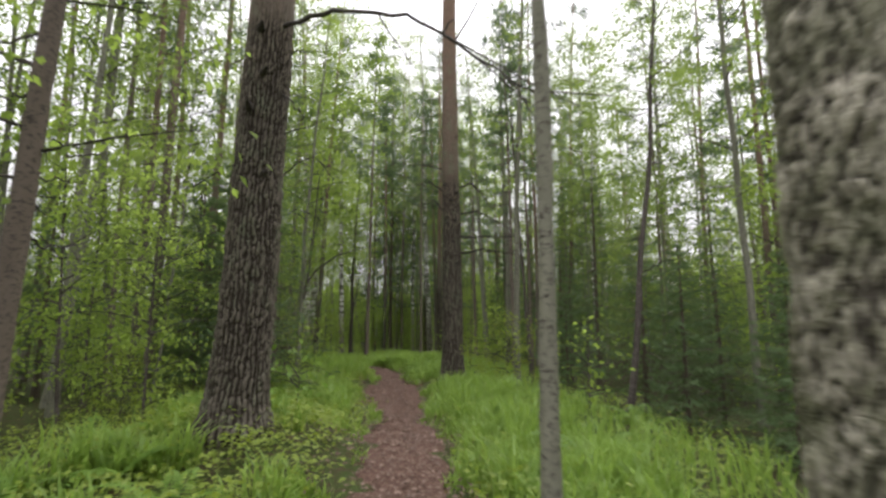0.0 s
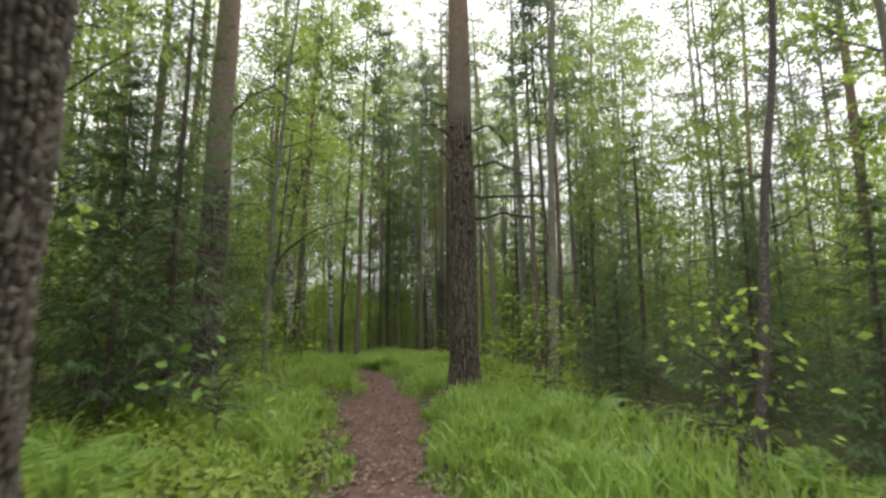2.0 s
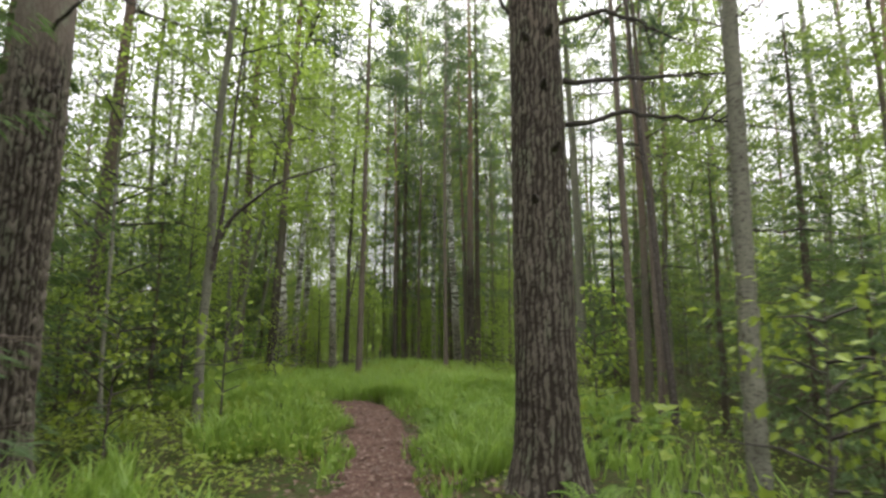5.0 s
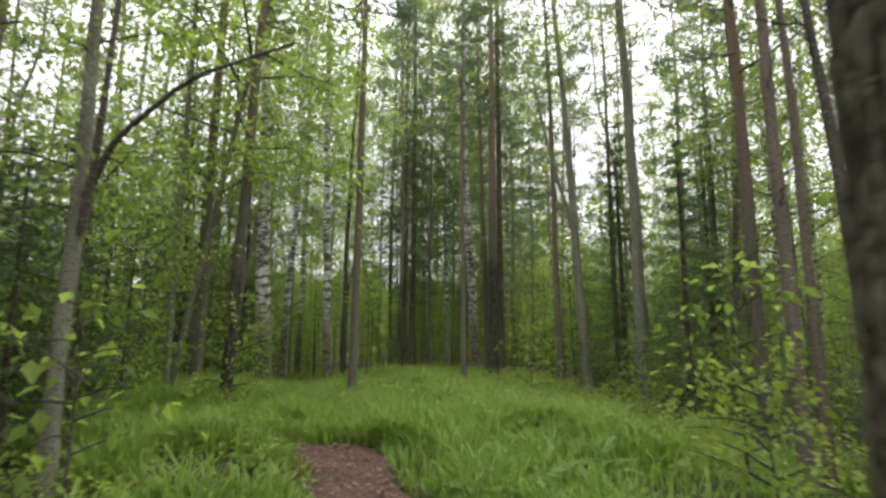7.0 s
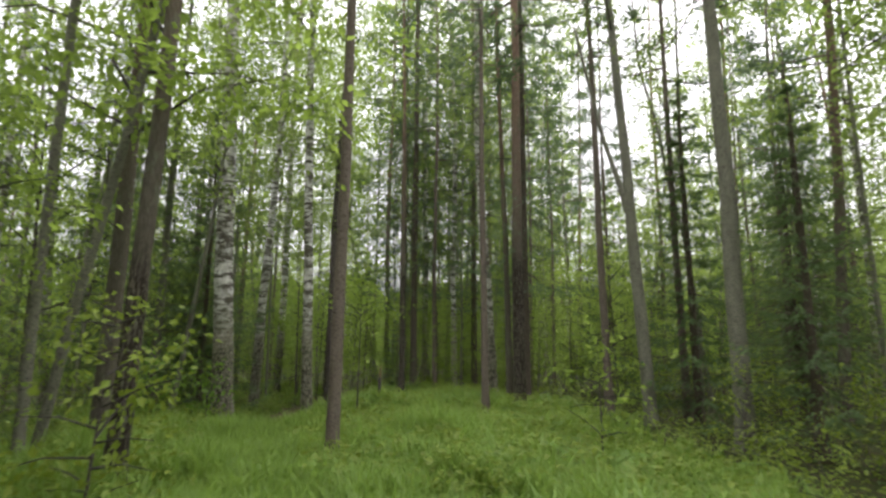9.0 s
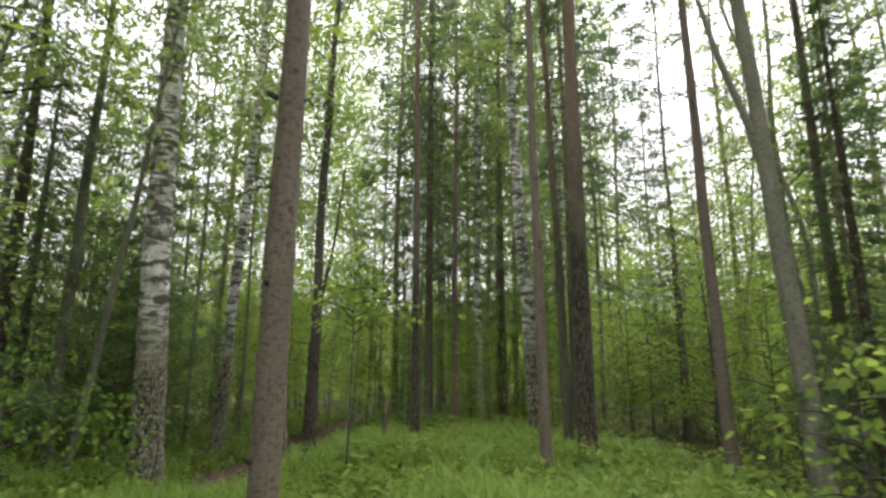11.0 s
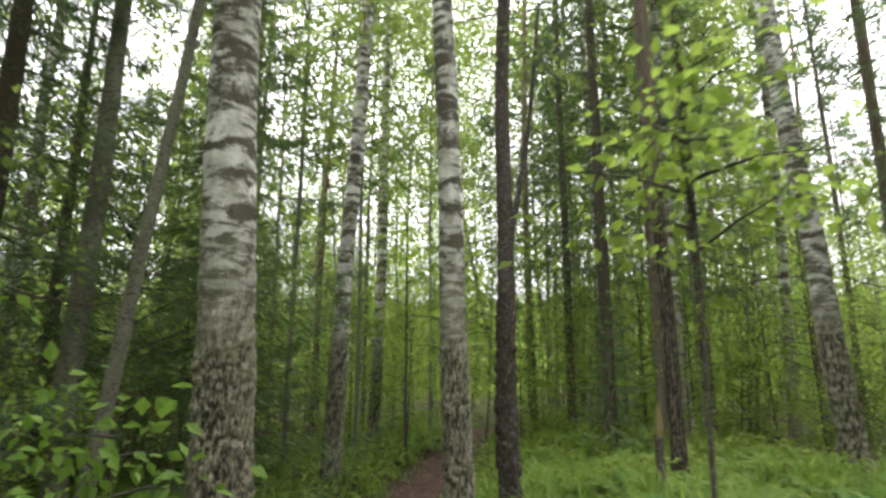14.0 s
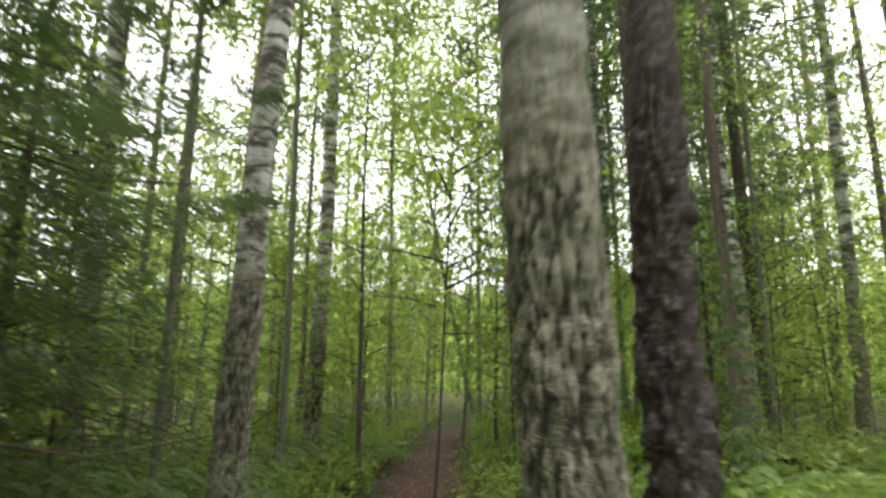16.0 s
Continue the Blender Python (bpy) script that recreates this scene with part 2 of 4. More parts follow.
def leaf_quads(c, a, nrm, L, W, fold=0.15):
    """Pointed leaves: centres c, long axes a, rough normals nrm, lengths L, widths W."""
    a = a / (np.linalg.norm(a, axis=1)[:, None] + 1e-9)
    b = np.cross(nrm, a)
    b /= np.linalg.norm(b, axis=1)[:, None] + 1e-9
    n = np.cross(a, b)
    L, W = np.broadcast_to(L, len(c))[:, None], np.broadcast_to(W, len(c))[:, None]
    up = n * W * fold
    V = np.stack([c - a * L / 2, c + b * W / 2 + up - a * L * 0.08, c + a * L / 2, c - b * W / 2 + up - a * L * 0.08], 1)
    return V.reshape(-1, 3), np.arange(len(c) * 4).reshape(-1, 4)


def rnd_dirs(rng, n, flat=1.0):
    v = rng.normal(size=(n, 3))
    v[:, 2] *= flat
    return v / (np.linalg.norm(v, axis=1)[:, None] + 1e-9)


def hash2(i, j, s):
    x = np.sin(i * 127.1 + j * 311.7 + s * 74.7) * 43758.5453
    y = np.sin(i * 269.5 + j * 183.3 + s * 12.9) * 28001.8384
    return x - np.floor(x), y - np.floor(y)


def cells(u, v, period, seed):
    """Jittered cells: the gap between nearest and second nearest centre, and a value per cell; u wraps round."""
    iu, iv = np.floor(u), np.floor(v)
    f1, f2, val = np.full(u.shape, 9.0), np.full(u.shape, 9.0), np.zeros(u.shape)
    for du in (-1, 0, 1):
        for dv in (-1, 0, 1):
            cu, cv = iu + du, iv + dv
            hx, hy = hash2(np.mod(cu, period), cv, seed)
            d = np.hypot(cu + 0.1 + 0.8 * hx - u, cv + 0.1 + 0.8 * hy - v)
            near = d < f1
            f2 = np.where(near, f1, np.minimum(f2, d))
            val = np.where(near, hx, val)
            f1 = np.minimum(f1, d)
    return f2 - f1, val


def soft_noise(u, v, period, seed):
    iu, iv = np.floor(u), np.floor(v)
    fu, fv = u - iu, v - iv
    fu, fv = fu * fu * (3 - 2 * fu), fv * fv * (3 - 2 * fv)
    h = lambda a, b: hash2(np.mod(a, period), b, seed)[0]
    return (h(iu, iv) * (1 - fu) + h(iu + 1, iv) * fu) * (1 - fv) + (h(iu, iv + 1) * (1 - fu) + h(iu + 1, iv + 1) * fu) * fv


def trunk_axis(z, h, lean, bend, seed):
    """The middle line of a trunk: lean in metres per metre, and a slow sway."""
    s = seed * 1.7
    x = lean[0] * z + bend * (np.sin(z * 0.45 + s) - math.sin(s)) + 0.2 * bend * np.sin(z * 1.9 + s)
    y = lean[1] * z + bend * (np.cos(z * 0.4 + 2 * s) - math.cos(2 * s))
    return x, y


def trunk_mesh(r, h, mat, lean=(0, 0), bend=0.03, seed=1, nu=12, step=0.5, fine=0.0, bark="smooth", flare=0.45, depth=1.0, zstep=0.032, crust=2.2):
    """A tapering trunk with a flared foot; below the height fine its bark is modelled."""
    z = np.concatenate([np.arange(-0.35, fine, zstep), np.arange(max(fine, -0.35), h, step), [h]]) if fine else np.concatenate([np.arange(-0.35, h, step), [h]])
    u = np.arange(nu) / nu
    Z, U = np.meshgrid(z, u, indexing="ij")
    zz = np.clip(Z, 0, None)
    R = r * (0.12 + 0.88 * np.clip(1 - zz / h, 0, 1) ** 0.75)
    R *= 1 + flare * np.exp(-zz / 0.22) * (0.75 + 0.5 * soft_noise(U * 6, zz * 0 + seed, 6, seed))
    R *= 1 + 0.06 * (soft_noise(U * 4, zz * 1.1, 4, seed + 3) - 0.5)
    plate = np.full(R.shape, 0.6)
    if fine:
        n = max(9, int(2 * math.pi * r / (0.05 if bark == "pine" else 0.042)))
        fade = np.clip((fine - Z) / 0.6, 0, 1)
        if bark == "pine":
            wob = soft_noise(U * n, zz * 8, n, seed + 5) - 0.5
            slow = soft_noise(U * 5, zz * 1.4, 5, seed + 7) - 0.5
            rag = soft_noise(U * n * 3, zz * 40, n * 3, seed + 11) - 0.5
            cu = U * n + wob * 0.75 + slow * 0.8 + rag * 0.45
            col = np.mod(np.floor(cu), n)
            fu = cu - np.floor(cu)
            ha, hb = hash2(col, col * 0 + 3, seed)
            cv = zz / (0.05 + 0.09 * ha) + hb * 7 + wob * 0.8 + rag * 0.4
            fv = cv - np.floor(cv)
            val = hash2(col, np.floor(cv), seed + 4)[0]
            wide = 0.12 + 0.3 * hash2(np.mod(np.round(cu), n), np.floor(zz * 3), seed + 6)[0]
            side = (np.minimum(fu, 1 - fu) - wide * 0.45) * 6
            ends = np.minimum(fv, 1 - fv) * 5.5 + 0.4 * hash2(col, np.round(cv), seed)[1]
            top = np.clip(side, 0, 1) * np.clip(ends, 0.08, 1)
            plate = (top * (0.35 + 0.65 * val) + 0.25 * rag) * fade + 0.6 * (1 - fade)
            D = 0.03 * top * (0.45 + 0.75 * val) + 0.009 * rag
            R = R + depth * min(1, r / 0.22) * fade * (D - 0.018)
        elif bark == "birch":
            low = np.clip((crust + 0.5 - zz + 0.7 * (soft_noise(U * 5, zz * 2, 5, seed + 8) - 0.5)) / 0.9, 0, 1)
            wob = soft_noise(U * n, zz * 9, n, seed + 5) - 0.5
            rag = soft_noise(U * n * 3, zz * 45, n * 3, seed + 11) - 0.5
            e, val = cells(U * n + wob * 1.7 + rag * 0.75, zz / 0.105 + wob * 1.9 + rag * 0.75, n, seed)
            top = np.minimum(e * 2.3, 1)
            plate = 1 - low * (1 - np.clip(top * (0.3 + 0.75 * val) + 0.75 * rag, 0, 1))
            ring = soft_noise(U * 3, zz * 11, 3, seed + 2)
            R = R + depth * min(1, r / 0.13) * fade * ((0.034 * top * (0.4 + val) - 0.018) * (0.1 + low) + 0.01 * (ring - 0.5) + 0.006 * rag)
        else:
            R = R + depth * fade * 0.012 * (soft_noise(U * 9, zz * 5, 9, seed) - 0.5 + 0.6 * (soft_noise(U * 20, zz * 16, 20, seed) - 0.5))
    ax, ay = trunk_axis(zz, h, lean, bend, seed)
    V = np.stack([ax + R * np.cos(U * 2 * np.pi), ay + R * np.sin(U * 2 * np.pi), Z], -1)
    me = qmesh("trunk", V, grid_faces(nu, len(z)), mat, True)
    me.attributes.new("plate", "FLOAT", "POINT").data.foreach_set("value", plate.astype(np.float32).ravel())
    return me


# ---- the lie of the land ----
_GY = np.array([-80, -5, 3, 8, 12.5, 16, 19, 22, 24.5, 26.5, 30, 35, 45, 70, 140])
_GZ = np.array([-0.3, 0.0, 0.0, 0.0, 0.02, 0.08, 0.06, -0.03, -0.24, -0.5, -0.75, -1.0, -1.4, -2.0, -2.5])
_PY = np.array([-60, -5, 0, 4.7, 7.7, 11.8, 15.4, 17.6, 20.6, 24, 27.5, 31, 34, 38, 46, 60, 140])
_PX = np.array([-0.4, -0.3, -0.2, -0.3, -0.55, -1.1, -1.5, -2.2, -3.7, -5.0, -6.1, -6.4, -6.6, -6.75, -7.0, -7.0, -7.0])


def path_x(y):
    return sum(np.interp(y + d, _PY, _PX) for d in (-1.2, -0.6, 0, 0.6, 1.2)) / 5


def ground(x, y):
    """Height of the forest floor."""
    x, y = np.asarray(x, float), np.asarray(y, float)
    z = sum(np.interp(y + d, _GY, _GZ) for d in (-1.6, -0.8, 0, 0.8, 1.6)) / 5
    s = x - path_x(y)
    right = np.clip(s - 2.6, 0, 8) * 0.14
    left = np.clip(-s - 3.5, 0, 12) * 0.05
    z = z - right * np.clip((y + 2) / 6, 0, 1) * np.clip((25 - y) / 6, 0.25, 1) - left
    z = z + 0.35 * np.clip((s - 1.0) / 1.6, 0, 1) * np.clip((y - 23.5) / 3.5, 0, 1)
    z = z + 0.26 * np.exp(-((x + 2.1) ** 2 + (y - 5.6) ** 2) / 2.2)
    z = z + 0.1 * np.clip(np.abs(s) - 0.5, 0, 0.6)
    off = np.clip(np.abs(s) - 0.4, 0, 1)
    z = z + off * (0.05 * np.sin(x * 1.3 + 0.7 * y) + 0.04 * np.sin(2.1 * y - x * 0.8) + 0.03 * np.sin(4.3 * x + 3.1 * y))
    return z


def gz(x, y):
    return float(ground(x, y))


def build_ground():
    xs = np.concatenate([np.linspace(-90, -14, 26), np.arange(-13.8, 10, 0.2), np.linspace(10.2, 90, 26)])
    ys = np.concatenate([np.linspace(-70, -4, 20), np.arange(-3.8, 42, 0.22), np.linspace(42.5, 140, 34)])
    X, Y = np.meshgrid(xs, ys)
    Z = ground(X, Y) + 0.02 * (soft_noise(X * 3.1 + 200, Y * 3.1 + 300, 9999, 2) - 0.5)
    j, i = np.meshgrid(np.arange(len(ys) - 1), np.arange(len(xs) - 1), indexing="ij")
    n = len(xs)
    F = np.stack([j * n + i, j * n + i + 1, (j + 1) * n + i + 1, (j + 1) * n + i], -1)
    ob = new("ground", qmesh("ground", np.stack([X, Y, Z], -1), F, FLOOR, True))
    tagged(ob, "mossy forest floor with brown litter", "ground", kind="structure")


def path_half(y):
    return 0.46 + 0.2 * np.exp(-((y - 11.6) / 1.6) ** 2) + 0.12 * np.sin(y * 1.7) * np.sin(y * 0.6) + 0.05 * np.sin(y * 5.1)


def build_path():
    ys = np.arange(-8, 40, 0.09)
    s = np.linspace(-1, 1, 13)
    S, Y = np.meshgrid(s, ys)
    half = path_half(Y) + 0.1 * (soft_noise(Y * 2.3 + 50, np.sign(S) * 3 + 10, 9999, 5) - 0.5)
    X = path_x(Y) + S * half
    bumps = 0.06 * (soft_noise(X * 5 + 100, Y * 5 + 100, 9999, 7) - 0.5) + 0.025 * (soft_noise(X * 14 + 100, Y * 14 + 100, 9999, 8) - 0.5)
    Z = ground(X, Y) + 0.03 + bumps - 0.06 * np.abs(S) ** 6
    j, i = np.meshgrid(np.arange(len(ys) - 1), np.arange(len(s) - 1), indexing="ij")
    n = len(s)
    F = np.stack([j * n + i, j * n + i + 1, (j + 1) * n + i + 1, (j + 1) * n + i], -1)
    ob = new("path", qmesh("path", np.stack([X, Y, Z], -1), F, DIRT, True))
    tagged(ob, "trodden reddish-brown soil footpath with leaf litter", "footpath", kind="structure")


build_ground()
build_path()


# ---- foliage builders: each returns one mesh ----
def crown_mesh_broad(seed, z0, z1, spread, n_limb, leaves, size, mat, lean=(0, 0), bend=0.03, h=None, limbs=None, droop=0.2, clump=16):
    """Leaves along branching twigs round a trunk between the heights z0 and z1. limbs collects the twigs' wood."""
    rng = np.random.default_rng(seed)
    h = h or z1
    C, A = [], []
    for i in range(n_limb):
        f = (i + rng.random()) / n_limb
        z = z0 + (z1 - z0) * f
        ang = i * 2.4 + rng.normal() * 0.4
        ax, ay = trunk_axis(np.array([z]), h, lean, bend, seed)
        ln = spread * (0.35 + 0.75 * math.sin(math.pi * min(1, 0.18 + 0.8 * f))) * rng.uniform(0.6, 1.15)
        t = np.linspace(0, 1, 6)
        rise = rng.uniform(0.15, 0.8)
        px = ax[0] + np.cos(ang) * ln * t + rng.normal() * 0.06 * ln * t ** 2
        py = ay[0] + np.sin(ang) * ln * t + rng.normal() * 0.06 * ln * t ** 2
        pz = z + rise * ln * t - droop * ln * t ** 2 * rng.uniform(0.6, 1.8)
        P = np.stack([px, py, pz], 1)
        if limbs is not None:
            limbs.add(*tube(P[::2], np.linspace(0.008 + 0.007 * ln, 0.003, 3), 3))
        m = max(4, int(leaves / n_limb * (0.5 + ln / spread)))
        clu = max(2, m // clump)
        tc = rng.random(clu) ** 0.65
        oc = rnd_dirs(rng, clu, 0.7) * (rng.random(clu) ** 0.6 * 0.36 * ln * (0.35 + tc))[:, None]
        own = rng.integers(0, clu, m)
        tt = tc[own]
        base = np.stack([np.interp(tt, t, P[:, k]) for k in range(3)], 1)
        off = oc[own] + rng.normal(size=(m, 3)) * [1, 1, 0.6] * (0.09 + 0.9 * size) * rng.uniform(0.6, 1.5, clu)[own][:, None]
        off[:, 2] -= 0.12 * ln * rng.random(m)
        C.append(base + off)
        A.append(off + rng.normal(size=(m, 3)) * 0.12 + [0, 0, -0.12])
    C, A = np.concatenate(C), np.concatenate(A)
    nr = rng.normal(size=C.shape) * 0.6 + [0, 0, 1]
    L = size * rng.uniform(0.65, 1.35, len(C))
    V, F = leaf_quads(C, A, nr, L, L * 0.66)
    return qmesh("crown", V, F, mat)


def crown_mesh_pine(seed, z0, z1, spread, n_limb, tufts, mat, limbs=None, size=0.16):
    """Pine crown: upturned limbs ending in clumps of needle tufts."""
    rng = np.random.default_rng(seed)
    C, A = [], []
    for i in range(n_limb):
        f = (i + rng.random()) / n_limb
        z, ang = z0 + (z1 - z0) * f, i * 2.4 + rng.normal() * 0.5
        ln = spread * (1.05 - 0.75 * f) * rng.uniform(0.55, 1.1)
        t = np.linspace(0, 1, 5)
        P = np.stack([np.cos(ang) * ln * t, np.sin(ang) * ln * t, z + 0.25 * ln * t - 0.1 * ln * np.sin(3 * t)], 1)
        if limbs is not None:
            limbs.add(*tube(P[::2], np.linspace(0.012 + 0.012 * ln, 0.004, 3), 3))
        for _ in range(5):
            q = rng.uniform(0.35, 1)
            c0 = np.array([np.interp(q, t, P[:, k]) for k in range(3)]) + rng.normal(size=3) * [0.2, 0.2, 0.12] * ln * 0.6
            m = max(6, int(tufts / n_limb / 5))
            d = rnd_dirs(rng, m, 0.75)
            C.append(c0 + d * (rng.random(m) ** 0.5)[:, None] * 0.3)
            A.append(d + [0, 0, 0.5])
    C, A = np.concatenate(C), np.concatenate(A)
    L = size * rng.uniform(0.6, 1.4, len(C))
    V, F = leaf_quads(C, A, rng.normal(size=C.shape), L, L * 0.22)
    return qmesh("crown", V, F, mat)


def crown_mesh_spruce(seed, z0, h, spread, whorls, per, sprays, mat, limbs=None, size=0.12, wid=0.24):
    """Spruce: whorls of drooping boughs with hanging needle sprays, short at the top."""
    rng = np.random.default_rng(seed)
    C, A, N = [], [], []
    for w in range(whorls):
        f = w / max(1, whorls - 1)
        z = z0 + (h - z0) * f ** 0.9
        ln0 = spread * (1 - f) ** 0.8 + 0.12
        for i in range(per):
            ang = w * 1.9 + i * 2 * math.pi / per + rng.normal() * 0.25
            ln = ln0 * rng.uniform(0.6, 1.12)
            t = np.linspace(0, 1, 6)
            sag = rng.uniform(0.15, 0.5) * (1 - 0.7 * f)
            P = np.stack([np.cos(ang) * ln * t, np.sin(ang) * ln * t, z - sag * ln * t + 0.25 * ln * t ** 3 + rng.normal() * 0.05], 1)
            if limbs is not None:
                limbs.add(*tube(P[[0, 2, 5]], np.linspace(0.004 + 0.004 * ln, 0.0015, 3), 3))
            m = max(8, int(2.0 * sprays * ln / spread))
            tt = rng.uniform(0.12, 1.02, m)
            base = np.stack([np.interp(tt, t, P[:, k]) for k in range(3)], 1)
            side = rng.choice([-1, 1], m)
            out = (1.08 - tt) * 0.42 * ln * rng.random(m)
            sd = np.array([-math.sin(ang), math.cos(ang), 0])
            c = base + side[:, None] * sd * out[:, None]
            c[:, 2] -= rng.random(m) * 0.05 * (0.4 + ln) + out * 0.5
            C.append(c)
            A.append(side[:, None] * sd * 0.6 + np.array([math.cos(ang), math.sin(ang), -0.5]) + rng.normal(size=(m, 3)) * 0.16)
            N.append(np.tile([0, 0, 1.0], (m, 1)) + rng.normal(size=(m, 3)) * 0.3)
    C, A, N = np.concatenate(C), np.concatenate(A), np.concatenate(N)
    L = size * rng.uniform(0.6, 1.5, len(C))
    V, F = leaf_quads(C, A, N, L, L * wid, 0.3)
    return qmesh("crown", V, F, mat)


def dead_branch(pts, r0, seed=1, twigs=3):
    """A bare crooked branch with side twigs."""
    rng = np.random.default_rng(seed)
    pts = np.asarray(pts, float)
    t = np.linspace(0, len(pts) - 1, 5 * (len(pts) - 1) + 1)
    P = np.stack([np.interp(t, range(len(pts)), pts[:, k]) for k in range(3)], 1)
    P[1:] += rng.normal(size=(len(P) - 1, 3)) * 0.012
    q = Quads()
    q.add(*tube(P, np.linspace(r0, r0 * 0.3, len(P)), 7))
    ln = np.linalg.norm(P[-1] - P[0])
    for _ in range(twigs):
        i = rng.integers(len(P) // 3, len(P) - 1)
        d = (P[-1] - P[0]) / ln + rng.normal(size=3) * 0.7
        T = P[i] + np.linspace(0, 1, 4)[:, None] * d * rng.uniform(0.12, 0.3) * ln
        T[2:] += rng.normal(size=(2, 3)) * 0.02
        q.add(*tube(T, np.linspace(r0 * 0.4, r0 * 0.15, 4), 4))
    return q.mesh("limb", DEAD, True)


def tree(name, x, y, label, category, group=""):
    ob = new(name)
    ob.empty_display_size = 0.3
    ob.location = (x, y, gz(x, y))
    return tagged(ob, label, category, group)


def snags(parent, r, h, lean, bend, seed, z0, z1, n, reach, mat=None):
    """Dead side branches of a trunk, each a part."""
    rng = np.random.default_rng(seed + 50)
    for i in range(n):
        z, ang = rng.uniform(z0, z1), rng.uniform(0, 2 * math.pi)
        ax, ay = trunk_axis(np.array([z]), h, lean, bend, seed)
        o = np.array([ax[0], ay[0], z])
        d = np.array([math.cos(ang), math.sin(ang), rng.uniform(-0.15, 0.35)])
        ln = reach * rng.uniform(0.3, 1.0)
        part("limb", dead_branch([o + d * r * 0.7, o + d * ln * 0.5 + rng.normal(size=3) * 0.05, o + d * ln + [0, 0, rng.uniform(-0.25, 0.1) * ln]], 0.007 + 0.006 * ln, seed * 31 + i, 2), parent, "bare grey dead branch")


def pine_tree(x, y, r, h, label, lean=(0, 0), bend=0.03, seed=1, fine=0.0, nu=14, crown_from=0.55, dead=5, depth=1.0, bark=None, tufts=1500, reach=1.2, snag_from=2.2, tuft=0.19, zstep=0.032):
    sx, sy = trunk_axis(np.array([2.2]), h, lean, bend, seed)
    t = tree("pine_tree", x - sx[0], y - sy[0], label, "pine tree")
    part("trunk", trunk_mesh(r, h, bark or PINE, lean, bend, seed, nu, 0.5, fine, "pine", depth=depth, zstep=zstep), t)
    wood = Quads()
    crown = crown_mesh_pine(seed, h * crown_from, h, h * 0.13, 16, tufts, L_PINE, wood, tuft)
    ax, ay = trunk_axis(np.array([h * 0.8]), h, lean, bend, seed)
    c = part("crown", crown, t)
    w = tagged(part("brushwood", wood.mesh("brushwood", THIN, True), t), kind="stuff")
    c.location = w.location = (ax[0], ay[0], 0)
    snags(t, r, h, lean, bend, seed, snag_from, h * crown_from, dead, reach)
    return t


def broad_tree(name, x, y, r, h, bark, leaf, label, category, lean=(0, 0), bend=0.05, seed=1, fine=0.0, nu=12, z0=3.0, spread=1.6, n_limb=22, leaves=2600, size=0.085, kind="birch", dead=0, depth=1.0, droop=0.25):
    sx, sy = trunk_axis(np.array([min(2.2, h)]), h, lean, bend, seed)
    t = tree(name, x - sx[0], y - sy[0], label, category)
    part("trunk", trunk_mesh(r, h, bark, lean, bend, seed, nu, 0.4, fine, kind, 0.35, depth, 0.055 if nu < 62 else 0.024, 4.5 if bark is OLD_BIRCH else 2.0), t)
    wood = Quads()
    c = crown_mesh_broad(seed, z0, h, spread, n_limb, leaves, size, leaf, lean, bend, h, wood, droop)
    part("crown", c, t)
    tagged(part("brushwood", wood.mesh("brushwood", DEAD if kind != "birch" else ALDER, True), t), kind="stuff")
    if dead:
        snags(t, r, h, lean, bend, seed, 1.8, max(2.5, z0 + 1), dead, 0.9)
    return t


def dead_boughs(seed, n, z0, z1, reach):
    """Bare brown boughs low on a spruce, each with drooping side twigs."""
    rng = np.random.default_rng(seed + 300)
    q = Quads()
    for i in range(n):
        z, ang, ln = rng.uniform(z0, z1), i * 2.4 + rng.normal() * 0.3, reach * rng.uniform(0.45, 1.0)
        d = np.array([math.cos(ang), math.sin(ang), rng.uniform(-0.35, 0.1)])
        t = np.linspace(0, 1, 5)[:, None]
        P = np.array([0, 0, z]) + d * ln * t + np.array([0, 0, -0.16 * ln]) * t ** 2 + rng.normal(size=(5, 3)) * 0.02 * t
        q.add(*tube(P, np.linspace(0.009, 0.003, 5), 4))
        for _ in range(7):
            k = rng.uniform(0.2, 0.95)
            o = np.array([np.interp(k, t[:, 0], P[:, c]) for c in range(3)])
            e = o + (d * 0.5 + rng.normal(size=3) * 0.55 + [0, 0, -0.3]) * ln * rng.uniform(0.15, 0.4)
            q.add(*tube([o, (o + e) / 2 + rng.normal(size=3) * 0.015, e], [0.004, 0.003, 0.0015], 3))
    return q.mesh("dead_brush", SPRUCEB, True)


def spruce_tree(x, y, r, h, label, seed=1, spread=1.3, z0=0.25, whorls=16, per=7, sprays=34, size=0.12, lean=(0, 0), mat=None, wid=0.24, dead=0):
    t = tree("spruce_tree", x, y, label, "spruce tree")
    part("trunk", trunk_mesh(r, h, SPRUCEB, lean, 0.01, seed, 9, 0.4), t)
    wood = Quads()
    c = crown_mesh_spruce(seed, z0, h, spread, whorls, per, sprays, mat or L_SPRUCE, wood, size, wid)
    part("crown", c, t)
    tagged(part("brushwood", wood.mesh("brushwood", SPRUCEB, True), t), kind="stuff")
    if dead:
        tagged(part("dead_brush", dead_boughs(seed, dead, 0.25, max(z0 + 0.5, h * 0.4), spread), t, "bare brown dead brush"), kind="stuff")
    return t


